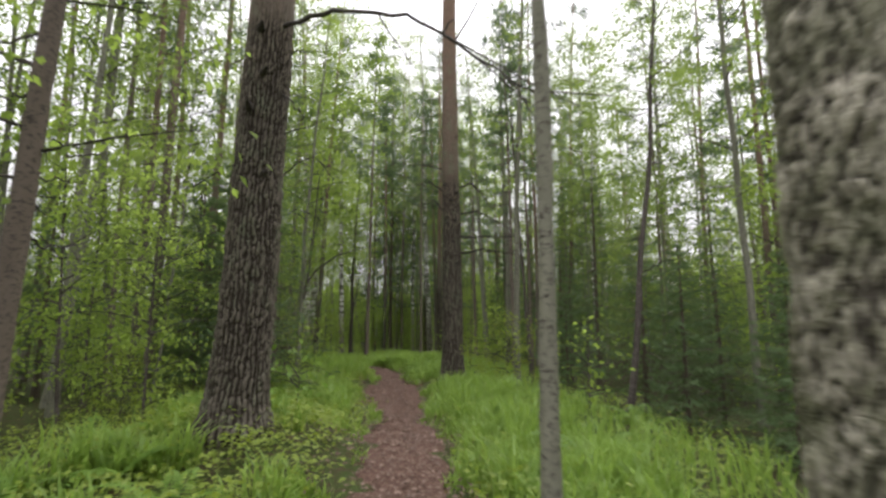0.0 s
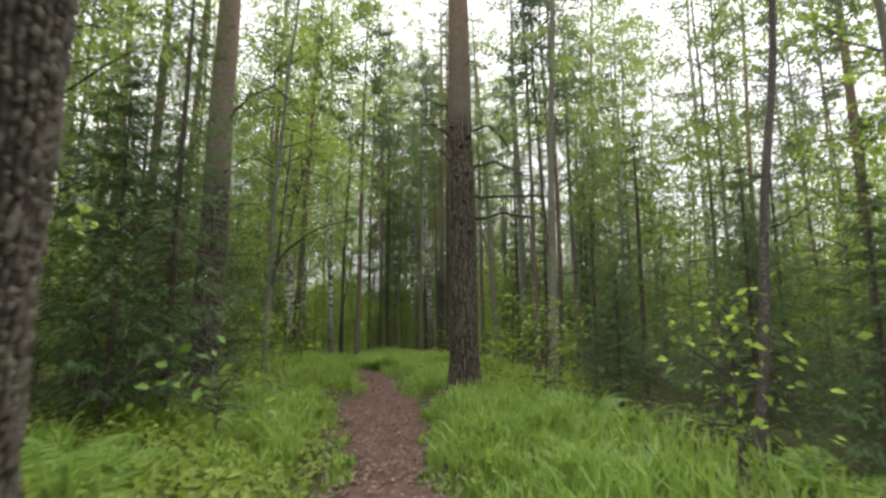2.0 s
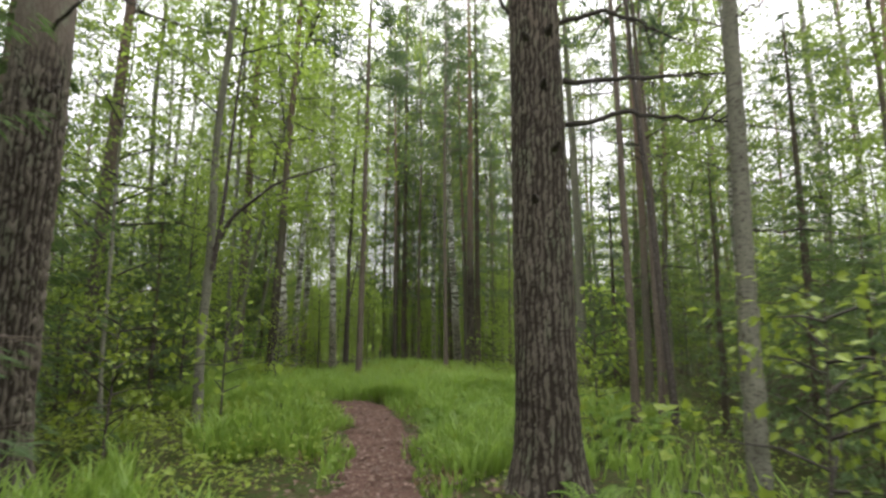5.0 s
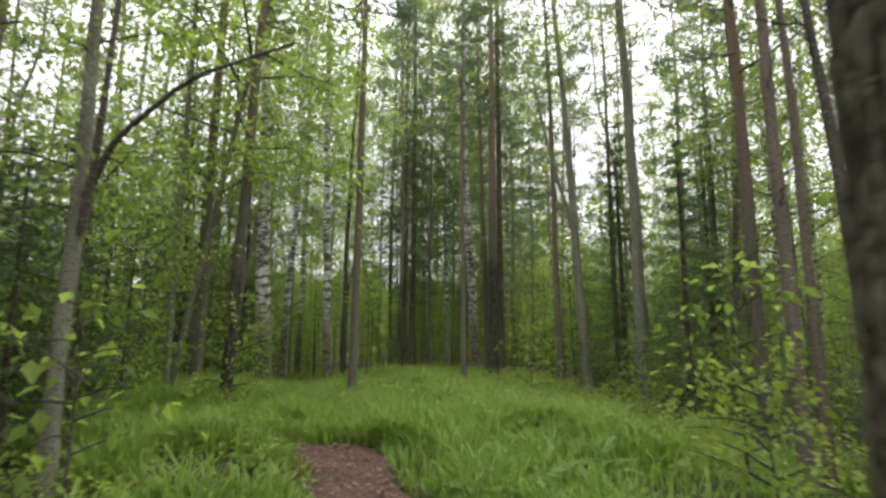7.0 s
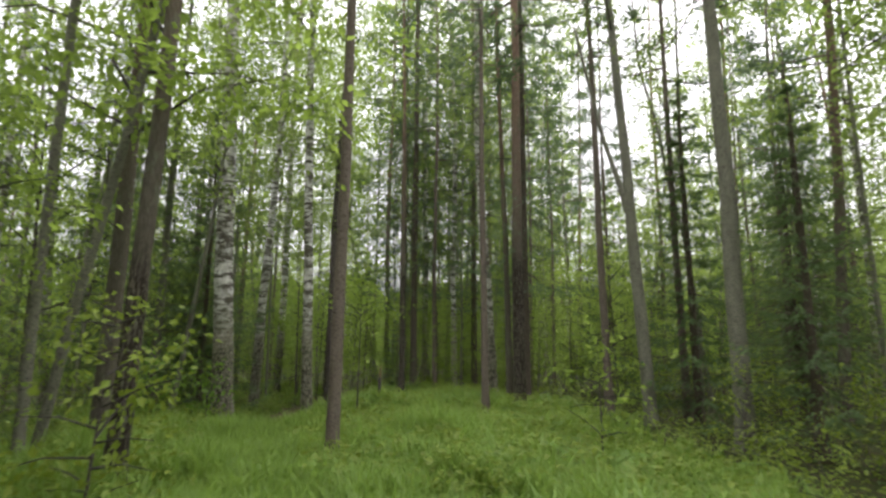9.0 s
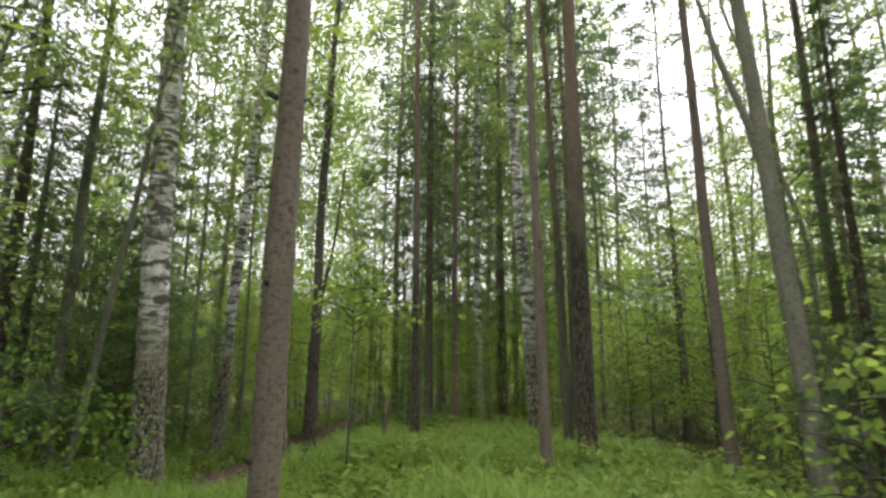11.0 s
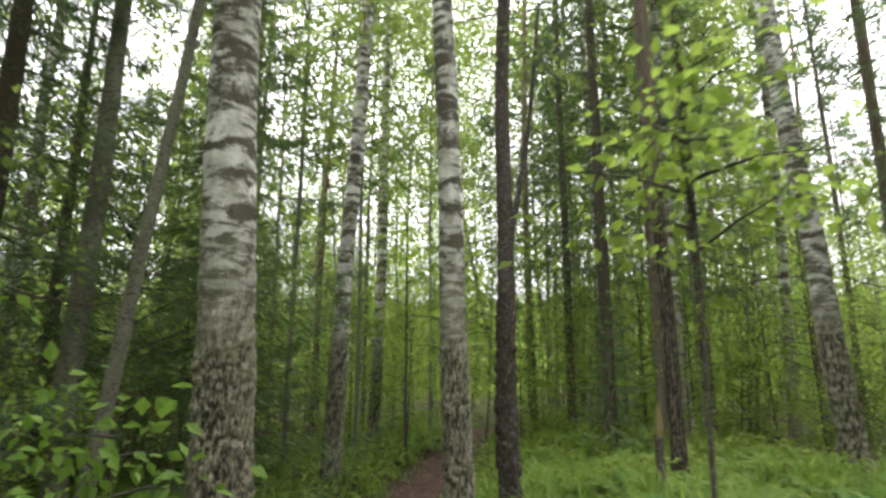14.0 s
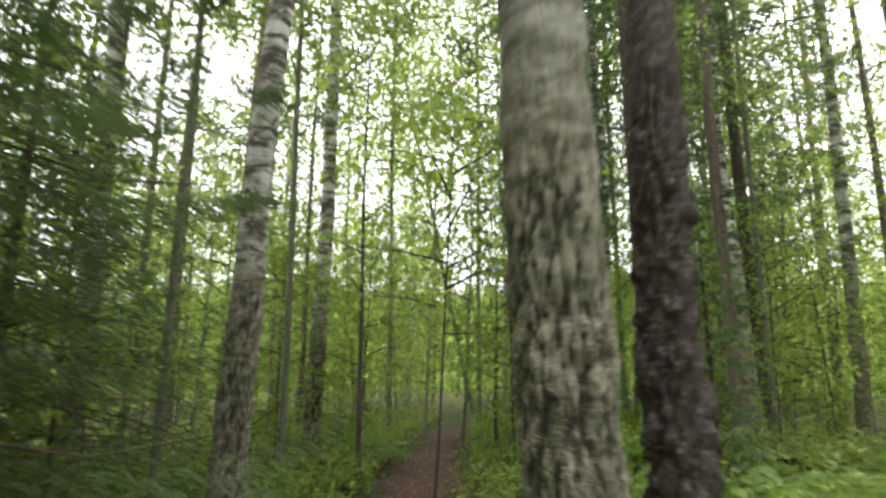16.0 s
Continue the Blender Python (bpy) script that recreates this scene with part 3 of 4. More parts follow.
# ---- trees beside the path, in the order in which the walk meets them ----
big = pine_tree(-1.99, 5.47, 0.28, 19, "tall old pine with deeply furrowed grey-brown bark beside the path", (0.02, 0), 0.03, 3, 4.6, 170, dead=3, snag_from=4.5, zstep=0.018)
part("limb", dead_branch([(0.25, -0.05, 4.25), (0.9, -0.3, 4.32), (1.7, -0.55, 4.1), (2.3, -0.7, 3.65), (3.0, -0.9, 3.0)], 0.03, 5, 7), big, "long bare arching dead branch")
part("limb", dead_branch([(0.26, 0, 4.0), (0.7, 0, 4.02)], 0.014, 6, 1), big)
part("limb", dead_branch([(0.24, -0.05, 3.55), (0.42, -0.1, 3.4), (0.6, -0.1, 3.2)], 0.014, 7, 1), big)
part("limb", dead_branch([(0.24, 0, 3.0), (0.6, 0.1, 3.2), (0.8, 0.1, 3.25)], 0.01, 8, 2), big)

mid = pine_tree(0.22, 12.85, 0.262, 20, "tall pine with bare dead side branches on the grassy bank", (-0.004, 0.0), 0.02, 8, 5.2, 140, dead=5, snag_from=5, zstep=0.022, depth=0.45)
for k, (z, ln, dz) in enumerate(((4.05, 1.0, -0.3), (3.5, 1.5, -0.05), (3.08, 1.4, -0.06), (4.75, 0.7, -0.5))):
    part("limb", dead_branch([(0.2, -0.03, z), (0.2 + ln * 0.4, -0.1, z + (0.08 if k != 1 else -0.04)), (0.2 + ln * 0.75, -0.15, z + dz * 0.4), (0.2 + ln, -0.2, z + dz)], 0.027, 20 + k, 4), mid, "bare crooked dead branch")
for k, (z, ln, dz) in enumerate(((4.6, 0.7, 0.25), (4.1, 0.5, 0.3), (5.2, 0.9, 0.1))):
    part("limb", dead_branch([(-0.2, -0.03, z), (-0.2 - ln * 0.5, -0.1, z + dz), (-0.2 - ln, -0.1, z + dz * 0.6)], 0.022, 30 + k, 4), mid)



def stub(parent, r, ang, z, size=0.03, ln=0.07):
    """A broken-off branch stub standing out of a trunk."""
    d = np.array([math.cos(ang), math.sin(ang), 0.25])
    o = np.array([0, 0, z])
    q = Quads()
    q.add(*tube([o + d * (r - 0.04), o + d * (r + 0.01), o + d * (r + ln * 0.6), o + d * (r + ln)], [size * 1.6, size * 1.25, size, size * 0.55], 8))
    part("branch_stub", q.mesh("branch_stub", DEAD, True), parent)


for a, z in ((-1.9, 2.3), (-1.2, 2.75), (-1.55, 3.3), (-2.1, 3.75), (-1.3, 3.8), (-1.7, 4.3), (-1.1, 4.5), (-2.4, 4.7)):
    stub(mid, 0.235, a, z)
for a, z in ((-0.9, 3.6), (-1.4, 3.2), (-0.7, 2.5), (-1.1, 4.1)):
    stub(big, 0.26, a, z)


def living_limb(parent, pts, r0, r1, mat, label=""):
    """A thick bent limb along the points."""
    pts = np.asarray(pts, float)
    t = np.linspace(0, len(pts) - 1, 6 * (len(pts) - 1) + 1)
    P = np.stack([np.interp(t, range(len(pts)), pts[:, k]) for k in range(3)], 1)
    P[1:-1] = (P[:-2] + 2 * P[1:-1] + P[2:]) / 4
    P[1:-1] = (P[:-2] + 2 * P[1:-1] + P[2:]) / 4
    q = Quads()
    q.add(*tube(P, np.linspace(r0, r1, len(P)), 9))
    part("limb", q.mesh("limb", mat, True), parent, label)


reddish = pine_tree(-4.15, 12.5, 0.25, 20, "pine with reddish upper bark behind spruce boughs", (0.02, 0), 0.04, 12, 4.0, 110, dead=8, reach=1.6)
part("limb", dead_branch([(0.24, -0.05, 4.9), (0.6, -0.2, 5.25), (1.1, -0.3, 5.4), (1.6, -0.4, 4.8)], 0.025, 61, 5), reddish, "long bare dead branch")
part("limb", dead_branch([(0.22, -0.1, 3.9), (0.7, -0.3, 4.1), (1.2, -0.4, 3.9)], 0.018, 62, 4), reddish)
broad_tree("birch_tree", 1.26, 1.6, 0.18, 15, OLD_BIRCH, L_BIRCH, "old birch with rough mossy white bark beside the path", "birch tree", (0.01, 0.0), 0.03, 5, 3.6, 110, z0=6, depth=0.9)
broad_tree("aspen_tree", 0.42, 2.12, 0.04, 8, ASPEN, L_BIRCH, "slender young aspen with smooth greenish bark at the path edge", "aspen tree", (0.0, 0.02), 0.035, 6, 4.0, 26, z0=4.2, spread=0.9, n_limb=14, leaves=700, size=0.07, kind="smooth")
broad_tree("aspen_tree", -2.45, 3.0, 0.075, 9, SPRUCEB, L_BRIGHT, "thin dark brown-barked tree with bare lower twigs", "young tree", (0.03, 0.0), 0.05, 7, 3.4, 30, z0=2.2, spread=1.5, n_limb=22, leaves=1100, size=0.075, kind="smooth", dead=7)
broad_tree("birch_tree", 1.75, 12.5, 0.075, 13, ASPEN, L_BIRCH, "slim grey mottled birch beside the big pine", "birch tree", (0.03, 0.0), 0.04, 9, 3.5, 40, z0=4.5, spread=1.2, n_limb=20, leaves=1500, dead=2)
young = pine_tree(-3.08, 21.8, 0.085, 14, "young grey-barked pine in the grass", (0.016, 0.0), 0.02, 15, 3.4, 80, dead=3, bark=THIN, depth=0.35, reach=0.7, tufts=3500)
for a, z in ((-2.0, 1.0), (-1.5, 1.9), (-1.2, 2.6), (-2.3, 3.0)):
    stub(young, 0.075, a, z, 0.014, 0.03)
broad_tree("birch_tree", -6.85, 26.7, 0.215, 21, BIRCH, L_BIRCH, "thick birch with cracked mossy foot beside the path", "birch tree", (-0.05, 0.01), 0.04, 17, 4.6, 150, z0=7.5, depth=0.85, spread=2.8, n_limb=34, leaves=6000)
broad_tree("birch_tree", -5.3, 27.8, 0.125, 20, BIRCH, L_BIRCH, "white birch with dark bands and cracked foot", "birch tree", (-0.022, 0.0), 0.03, 19, 4.0, 140, z0=6.5, depth=0.6, spread=2.5, n_limb=32, leaves=5200)
alder = broad_tree("alder_tree", -4.86, 28.28, 0.095, 13, ALDER, L_BIRCH, "dark alder with blackish flaking bark and a crooked foot", "alder tree", (0.025, 0.0), 0.06, 20, 4.0, 90, z0=4.6, depth=1.4, spread=1.4)
living_limb(alder, [(0.04, 0, 2.7), (0.14, 0.03, 3.2), (0.28, 0.06, 4.0), (0.42, 0.08, 5.4)], 0.04, 0.015, ALDER, "dark forked side stem")
stub(alder, 0.08, -0.2, 1.7, 0.032, 0.018)
stub(alder, 0.08, 0.6, 1.2, 0.025, 0.015)
broad_tree("birch_tree", -7.6, 30.7, 0.135, 20, BIRCH, L_BIRCH, "leaning birch with dark patched bark", "birch tree", (0.03, 0.0), 0.05, 21, 4.2, 48, z0=6, spread=2.5, n_limb=32, leaves=5200)
broad_tree("birch_tree", -8.5, 35.0, 0.14, 22, BIRCH, L_BIRCH, "pale birch beside the path", "birch tree", (0.02, 0.0), 0.04, 22, 4.0, 50, z0=6.5, spread=2.8, n_limb=32, leaves=5200)
broad_tree("birch_tree", -0.82, 31.2, 0.16, 21, BIRCH, L_BIRCH, "leaning birch among the ferns", "birch tree", (-0.03, 0.0), 0.06, 23, 4.2, 60, z0=7, spread=2.6, n_limb=32, leaves=5200)
pine_tree(-0.2, 28.35, 0.155, 18, "straight pine with brown bark in the thicket", (0, 0), 0.02, 24, 4.0, 70, dead=5)
pine_tree(-3.2, 29.3, 0.082, 15, "thin straight pine with reddish bark", (-0.01, 0), 0.02, 25, 3.5, 36, dead=6)
pine_tree(-0.4, 29.2, 0.09, 15, "thin red-barked pine in the thicket", (-0.02, 0), 0.02, 26, 0, 14, dead=4)
pine_tree(-1.1, 26.7, 0.08, 14, "thin grey pine in the undergrowth", (0, 0), 0.02, 27, 0, 14, dead=4, bark=THIN)
pine_tree(1.65, 27.4, 0.1, 15, "slim dark-footed pine among saplings", (-0.02, 0), 0.03, 28, 0, 14, dead=5, bark=THIN)
pine_tree(0.15, 31.3, 0.09, 15, "slim pine with orange bark", (0, 0), 0.02, 29, 0, 14, dead=4)
pine_tree(-4.75, 20.3, 0.1, 15, "slim pine leaning over the grass", (0.05, 0), 0.03, 30, 2.5, 40, dead=4)
pine_tree(-6.5, 22.5, 0.13, 16, "pine with dead lower branches", (0.02, 0), 0.03, 31, 0, 16, dead=6)
fork = broad_tree("aspen_tree", 2.05, 26.1, 0.13, 16, ASPEN, L_BIRCH, "leaning grey aspen with a bare stem", "aspen tree", (-0.06, 0.0), 0.04, 32, 3.5, 44, z0=7.5, spread=2.4, n_limb=28, leaves=4200, kind="smooth")
living_limb(fork, [(-0.28, 0, 4.3), (-0.42, 0, 4.9), (-0.75, 0, 6.0), (-1.25, 0, 8.5)], 0.07, 0.03, ASPEN, "second grey stem of the fork")
broad_tree("aspen_tree", 3.0, 24.2, 0.15, 17, ASPEN, L_BIRCH, "tall grey aspen behind the spruces", "aspen tree", (-0.015, 0.0), 0.05, 33, 3.5, 40, z0=7.5, spread=2.4, n_limb=28, leaves=4200, kind="smooth")
pine_tree(4.6, 22.2, 0.1, 14, "thin dark pine at the slope", (-0.01, 0), 0.03, 34, 0, 12, dead=5, bark=THIN)
pine_tree(3.2, 27.0, 0.09, 14, "thin straight pine at the slope", (-0.01, 0), 0.02, 35, 0, 12, dead=4, bark=THIN)
CROWNED = broad_tree("birch_tree", -8.9, 31.6, 0.05, 15, ASPEN, L_BIRCH, "slender birch with spreading light crown", "birch tree", (-0.01, 0), 0.03, 36, 0, 12, z0=5.5, spread=2.7, n_limb=34, leaves=6500, size=0.095, droop=0.35)
broad_tree("aspen_tree", -7.5, 26.5, 0.06, 9, ASPEN, L_BIRCH, "leaning thin aspen against the spruce", "aspen tree", (0.15, 0.0), 0.05, 37, 3.0, 26, z0=5, spread=1.1, leaves=1000, kind="smooth")
broad_tree("aspen_tree", -8.5, 27.0, 0.1, 13, ASPEN, L_BIRCH, "grey forked aspen beside dark spruces", "aspen tree", (0.02, 0.0), 0.06, 38, 3.0, 26, z0=5, kind="smooth")
broad_tree("rowan_tree", -7.4, 33.6, 0.035, 7, ALDER, L_BRIGHT, "thin rowan stem beside the path", "rowan tree", (0, 0), 0.03, 39, 0, 10, z0=1.8, spread=1.1, n_limb=18, leaves=900, size=0.08, kind="smooth")
broad_tree("aspen_tree", 3.43, 9.26, 0.06, 11, ALDER, L_BIRCH, "dark slender aspen leaning over the spruce thicket", "aspen tree", (0.09, 0.0), 0.12, 66, 0, 14, z0=5.2, spread=1.3, n_limb=16, leaves=1400, size=0.07, kind="smooth", dead=3)
broad_tree("birch_tree", 10.6, 24.6, 0.15, 18, BIRCH, L_BIRCH, "forked white birch against the sky", "birch tree", (-0.01, 0), 0.08, 40, 0, 14, z0=7, spread=2.2, n_limb=26, leaves=2200)
pine_tree(-5.6, 10.3, 0.1, 15, "slim dark-barked pine in the thicket", (0.03, 0), 0.04, 41, 0, 14, dead=5)
pine_tree(-6.6, 14.8, 0.13, 16, "pine with red-brown stem", (0.02, 0), 0.02, 42, 0, 16, dead=5)
broad_tree("aspen_tree", -6.6, 9.3, 0.085, 13, ASPEN, L_BIRCH, "pale grey aspen in the thicket", "aspen tree", (0.03, 0), 0.05, 43, 0, 14, z0=4, kind="smooth")
pine_tree(-6.6, 11.5, 0.1, 14, "slim pine with brown flaking foot", (0.01, 0), 0.03, 44, 0, 14, dead=6)

OVERHANG = broad_tree("birch_tree", -5.7, 20.8, 0.06, 14, ASPEN, L_BRIGHT, "young birch with bright overhanging leaves", "birch tree", (0.22, -0.02), 0.06, 45, 0, 14, z0=3.6, spread=3.2, n_limb=40, leaves=11000, size=0.1, droop=0.35)
arch = broad_tree("aspen_tree", -4.3, 16.1, 0.07, 12, ASPEN, L_BRIGHT, "crooked grey aspen with arching bare limb", "aspen tree", (0.05, 0), 0.1, 46, 3.5, 30, z0=3.6, spread=1.8, leaves=1700, kind="smooth", dead=3)
living_limb(arch, [(0.1, 0, 2.5), (0.4, -0.1, 3.0), (1.1, -0.2, 3.5), (2.0, -0.25, 3.75)], 0.035, 0.012, ALDER, "dark arching bare limb")
living_limb(arch, [(0.1, 0, 2.2), (0.25, -0.1, 3.0), (0.35, -0.15, 4.2), (0.5, -0.2, 6.0)], 0.04, 0.015, ALDER, "dark forked upright stem")
pine_tree(2.25, 17.1, 0.07, 13, "thin grey pine on the slope edge", (-0.02, 0), 0.03, 47, 0, 12, dead=4, bark=THIN)
pine_tree(2.95, 17.9, 0.06, 13, "thin dark pine on the slope edge", (-0.02, 0), 0.03, 48, 0, 12, dead=4, bark=THIN)
pine_tree(2.6, 16.7, 0.055, 12, "thin crooked pine on the slope edge", (-0.04, 0), 0.05, 49, 0, 12, dead=4, bark=ALDER)
SAP = dict(kind="smooth", n_limb=14, fine=0, nu=7)
broad_tree("sapling", 2.0, 7.4, 0.014, 1.3, ALDER, L_BRIGHT, "young rowan sapling with broad fresh leaves", "sapling", (0, 0), 0.02, 91, z0=0.3, spread=0.45, leaves=110, size=0.085, **SAP)
broad_tree("sapling", -2.3, 8.7, 0.012, 0.75, ALDER, L_FERN, "low rowan sapling with feathery leaves", "sapling", (0.05, 0), 0.02, 93, z0=0.3, spread=0.6, leaves=45, size=0.14, **SAP)
broad_tree("sapling", 1.6, 16.8, 0.015, 1.9, ALDER, L_BRIGHT, "leafy rowan sapling in the grass", "sapling", (0, 0), 0.02, 95, z0=0.2, spread=0.7, leaves=170, size=0.11, **SAP)
broad_tree("sapling", -3.7, 15.5, 0.015, 1.6, ALDER, L_BRIGHT, "rowan sapling with pale broad leaves", "sapling", (0, 0), 0.02, 96, z0=0.4, spread=0.6, leaves=60, size=0.14, **SAP)
broad_tree("sapling", -6.4, 25.3, 0.015, 1.2, ALDER, L_FERN, "broad-leaved sapling at the foot of the birch", "sapling", (0.03, 0), 0.02, 97, z0=0.2, spread=0.5, leaves=190, size=0.09, **SAP)
broad_tree("sapling", -7.1, 24.6, 0.015, 1.5, ALDER, L_FERN, "leafy shrub before the spruces", "sapling", (0, 0), 0.02, 98, z0=0.2, spread=0.85, leaves=500, size=0.07, **SAP)
broad_tree("sapling", 0.3, 22.5, 0.015, 1.7, ALDER, L_BRIGHT, "rowan sapling with layered broad leaves in the tall grass", "sapling", (0, 0), 0.02, 101, z0=0.3, spread=0.7, leaves=260, size=0.085, **SAP)
broad_tree("sapling", -3.65, 26.0, 0.016, 2.9, ALDER, L_BRIGHT, "slender sapling with bright broad leaves at head height", "sapling", (0.0, -0.03), 0.04, 99, z0=1.8, spread=0.75, leaves=420, size=0.085, **SAP)
broad_tree("sapling", -6.0, 31.6, 0.016, 4.5, ALDER, L_BRIGHT, "sunlit rowan sapling over the path", "sapling", (0.05, 0), 0.04, 100, z0=1.6, spread=1.2, leaves=700, size=0.1, **SAP)

for px, py, sc in ((-8.2, 33.0, 0.9), (-2.4, 41.0, 1.5), (5.4, 19.5, 0.9), (6.9, 16.3, 0.95), (-7.6, 13.9, 0.9), (5.9, 25.0, 1.0), (-5.9, 20.4, 1.1), (-1.7, 34.6, 0.9), (-8.0, 38.2, 1.1), (-6.2, 42.0, 1.4)):
    copy_thing(CROWNED, pose(px, py, gz(px, py), 0, 0, 70 * px) @ Matrix.Scale(sc, 4))

for px, py, sc in ((-3.6, 44.0, 1.5), (-0.8, 47.0, 1.6), (-6.6, 46.0, 1.5)):
    copy_thing(OVERHANG, pose(px, py, gz(px, py), 0, 0, 25 * px) @ Matrix.Scale(sc, 4))

# spruces
spruce_tree(-8.25, 28.6, 0.07, 8.5, "dark spruce with hanging boughs behind the birch", 51, 1.9, 0.4, 19, 7, 170, 0.12, wid=0.13, dead=10)
spruce_tree(-9.3, 26.7, 0.12, 11, "tall dark spruce with dense hanging boughs", 59, 2.5, 0.5, 23, 8, 150, 0.13, wid=0.14, dead=24)
spruce_tree(3.8, 23.6, 0.08, 5.8, "dense dark young spruce on the slope", 52, 1.35, 0.15, 16, 8, 40)
spruce_tree(3.3, 26.6, 0.09, 7.5, "dense dark spruce at the clearing", 53, 1.6, 0.2, 20, 8, 60)
SPRUCE_D = spruce_tree(-1.2, 36.0, 0.12, 20, "tall conifer with soft green foliage in the thicket", 57, 2.3, 3.6, 28, 7, 56, 0.15, mat=L_PINE, wid=0.2)
SPRUCE_A = spruce_tree(3.9, 10.4, 0.05, 3.7, "young dark-green spruce on the slope beside the path", 54, 1.35, 0.75, 13, 7, 70, 0.095, wid=0.18, dead=26)
SPRUCE_B = spruce_tree(4.8, 16.6, 0.08, 7.0, "dark-green spruce with dead lower boughs", 55, 1.6, 0.9, 18, 7, 60, 0.1, wid=0.18, dead=34)
SPRUCE_C = spruce_tree(-3.9, 9.5, 0.05, 4.2, "shaggy young spruce under the pine", 56, 1.25, 0.2, 13, 7, 46)
spruce_tree(-3.45, 9.9, 0.05, 7.0, "tall thin spruce with sparse shaggy boughs before the pine", 58, 1.4, 0.7, 24, 6, 60, 0.1, wid=0.16, dead=40)
_rng = random.Random(4)
for src, sx, sy, sc in ((SPRUCE_A, 3.5, 14.6, 0.85), (SPRUCE_A, 6.8, 15.2, 1.2), 
                        (SPRUCE_C, 3.6, 8.0, 0.65), (SPRUCE_C, 5.0, 7.6, 0.75), (SPRUCE_C, -4.9, 10.6, 1.1), (SPRUCE_C, 3.0, 13.0, 0.6),
                        (SPRUCE_C, -5.4, 13.6, 1.2), (SPRUCE_B, -7.6, 16.2, 1.0), (SPRUCE_A, -8.8, 20.0, 1.4), (SPRUCE_B, -10.6, 28.6, 1.2),
                        (SPRUCE_B, -7.4, 20.9, 0.75), (SPRUCE_C, -7.0, 19.4, 1.1), (SPRUCE_B, 9.5, 18.5, 1.1), (SPRUCE_B, 6.5, 28.5, 1.2), (SPRUCE_A, -9.0, 12.0, 1.4),
                        (SPRUCE_B, -11.0, 33.0, 1.2), (SPRUCE_B, 3.5, 34.0, 1.2), (SPRUCE_B, -12.0, 9.0, 1.1), (SPRUCE_C, -3.6, 31.5, 0.6),
                        (SPRUCE_A, -10.5, 22.6, 1.4), (SPRUCE_C, 3.5, 5.4, 0.5), (SPRUCE_C, 4.4, 6.1, 0.7), (SPRUCE_A, 5.8, 5.6, 0.8), (SPRUCE_A, 4.7, 9.1, 0.75), (SPRUCE_B, 3.9, 17.6, 0.7), (SPRUCE_A, -5.6, 17.0, 0.9), (SPRUCE_C, 7.2, 8.0, 0.8), (SPRUCE_B, -12.2, 26.4, 1.1), (SPRUCE_A, -9.6, 30.4, 1.3), (SPRUCE_D, -3.4, 34.4, 1.1), (SPRUCE_D, -4.1, 37.0, 1.0), (SPRUCE_D, 0.1, 29.5, 1.0), (SPRUCE_B, 6.6, 28.2, 1.35)):
    copy_thing(src, pose(sx, sy, gz(sx, sy) - 0.03, 0, 0, _rng.uniform(0, 360)) @ Matrix.Scale(sc, 4))

# ---- the wood around: a few kinds of tree, copied ----
def wood_kinds(fine, y0):
    """Pines, birches and aspens of the wood; the coarse ones stand far off."""
    k, lf, sz = (1.0, 3400, 0.085) if fine else (0.45, 1300, 0.16)
    psz = 0.16 if fine else 0.26
    n = 8
    a = pine_tree(-2.6, y0, 0.085, 19, "slim pine in the dense wood", (0.0, 0), 0.04, 61, 0, n, 0.42, dead=6 if fine else 1, bark=THIN, tufts=int(3300 * k), tuft=psz)
    b = pine_tree(-9.2, y0 - 16, 0.12, 21, "straight pine with reddish upper stem in the wood", (0.01, 0), 0.04, 62, 0, n, 0.34, dead=7 if fine else 1, tufts=int(3600 * k), tuft=psz)
    c = broad_tree("birch_tree", -9.8, y0 - 2, 0.1, 20, BIRCH, L_BIRCH, "slim birch with light green crown in the wood", "birch tree", (0.025, 0), 0.1, 63, 0, n, z0=6.0, spread=2.3, n_limb=26, leaves=lf, size=sz)
    d = broad_tree("aspen_tree", 5.5, y0 - 2, 0.085, 18, ASPEN, L_BRIGHT, "grey-stemmed aspen with bright leaves in the wood", "aspen tree", (-0.025, 0), 0.12, 64, 0, n, z0=4.6, spread=2.1, n_limb=24, leaves=lf, size=sz, kind="smooth")
    e = broad_tree("birch_tree", 8.4, y0 + 3, 0.06, 15, ASPEN, L_BIRCH, "thin crooked young birch in the wood", "birch tree", (0.05, 0.02), 0.22, 65, 0, n, z0=3.6, spread=1.7, n_limb=20, leaves=int(lf * 0.6), size=sz, kind="smooth", dead=4 if fine else 0)
    return [(a, 0.27), (b, 0.21), (c, 0.2), (d, 0.16), (e, 0.16)]


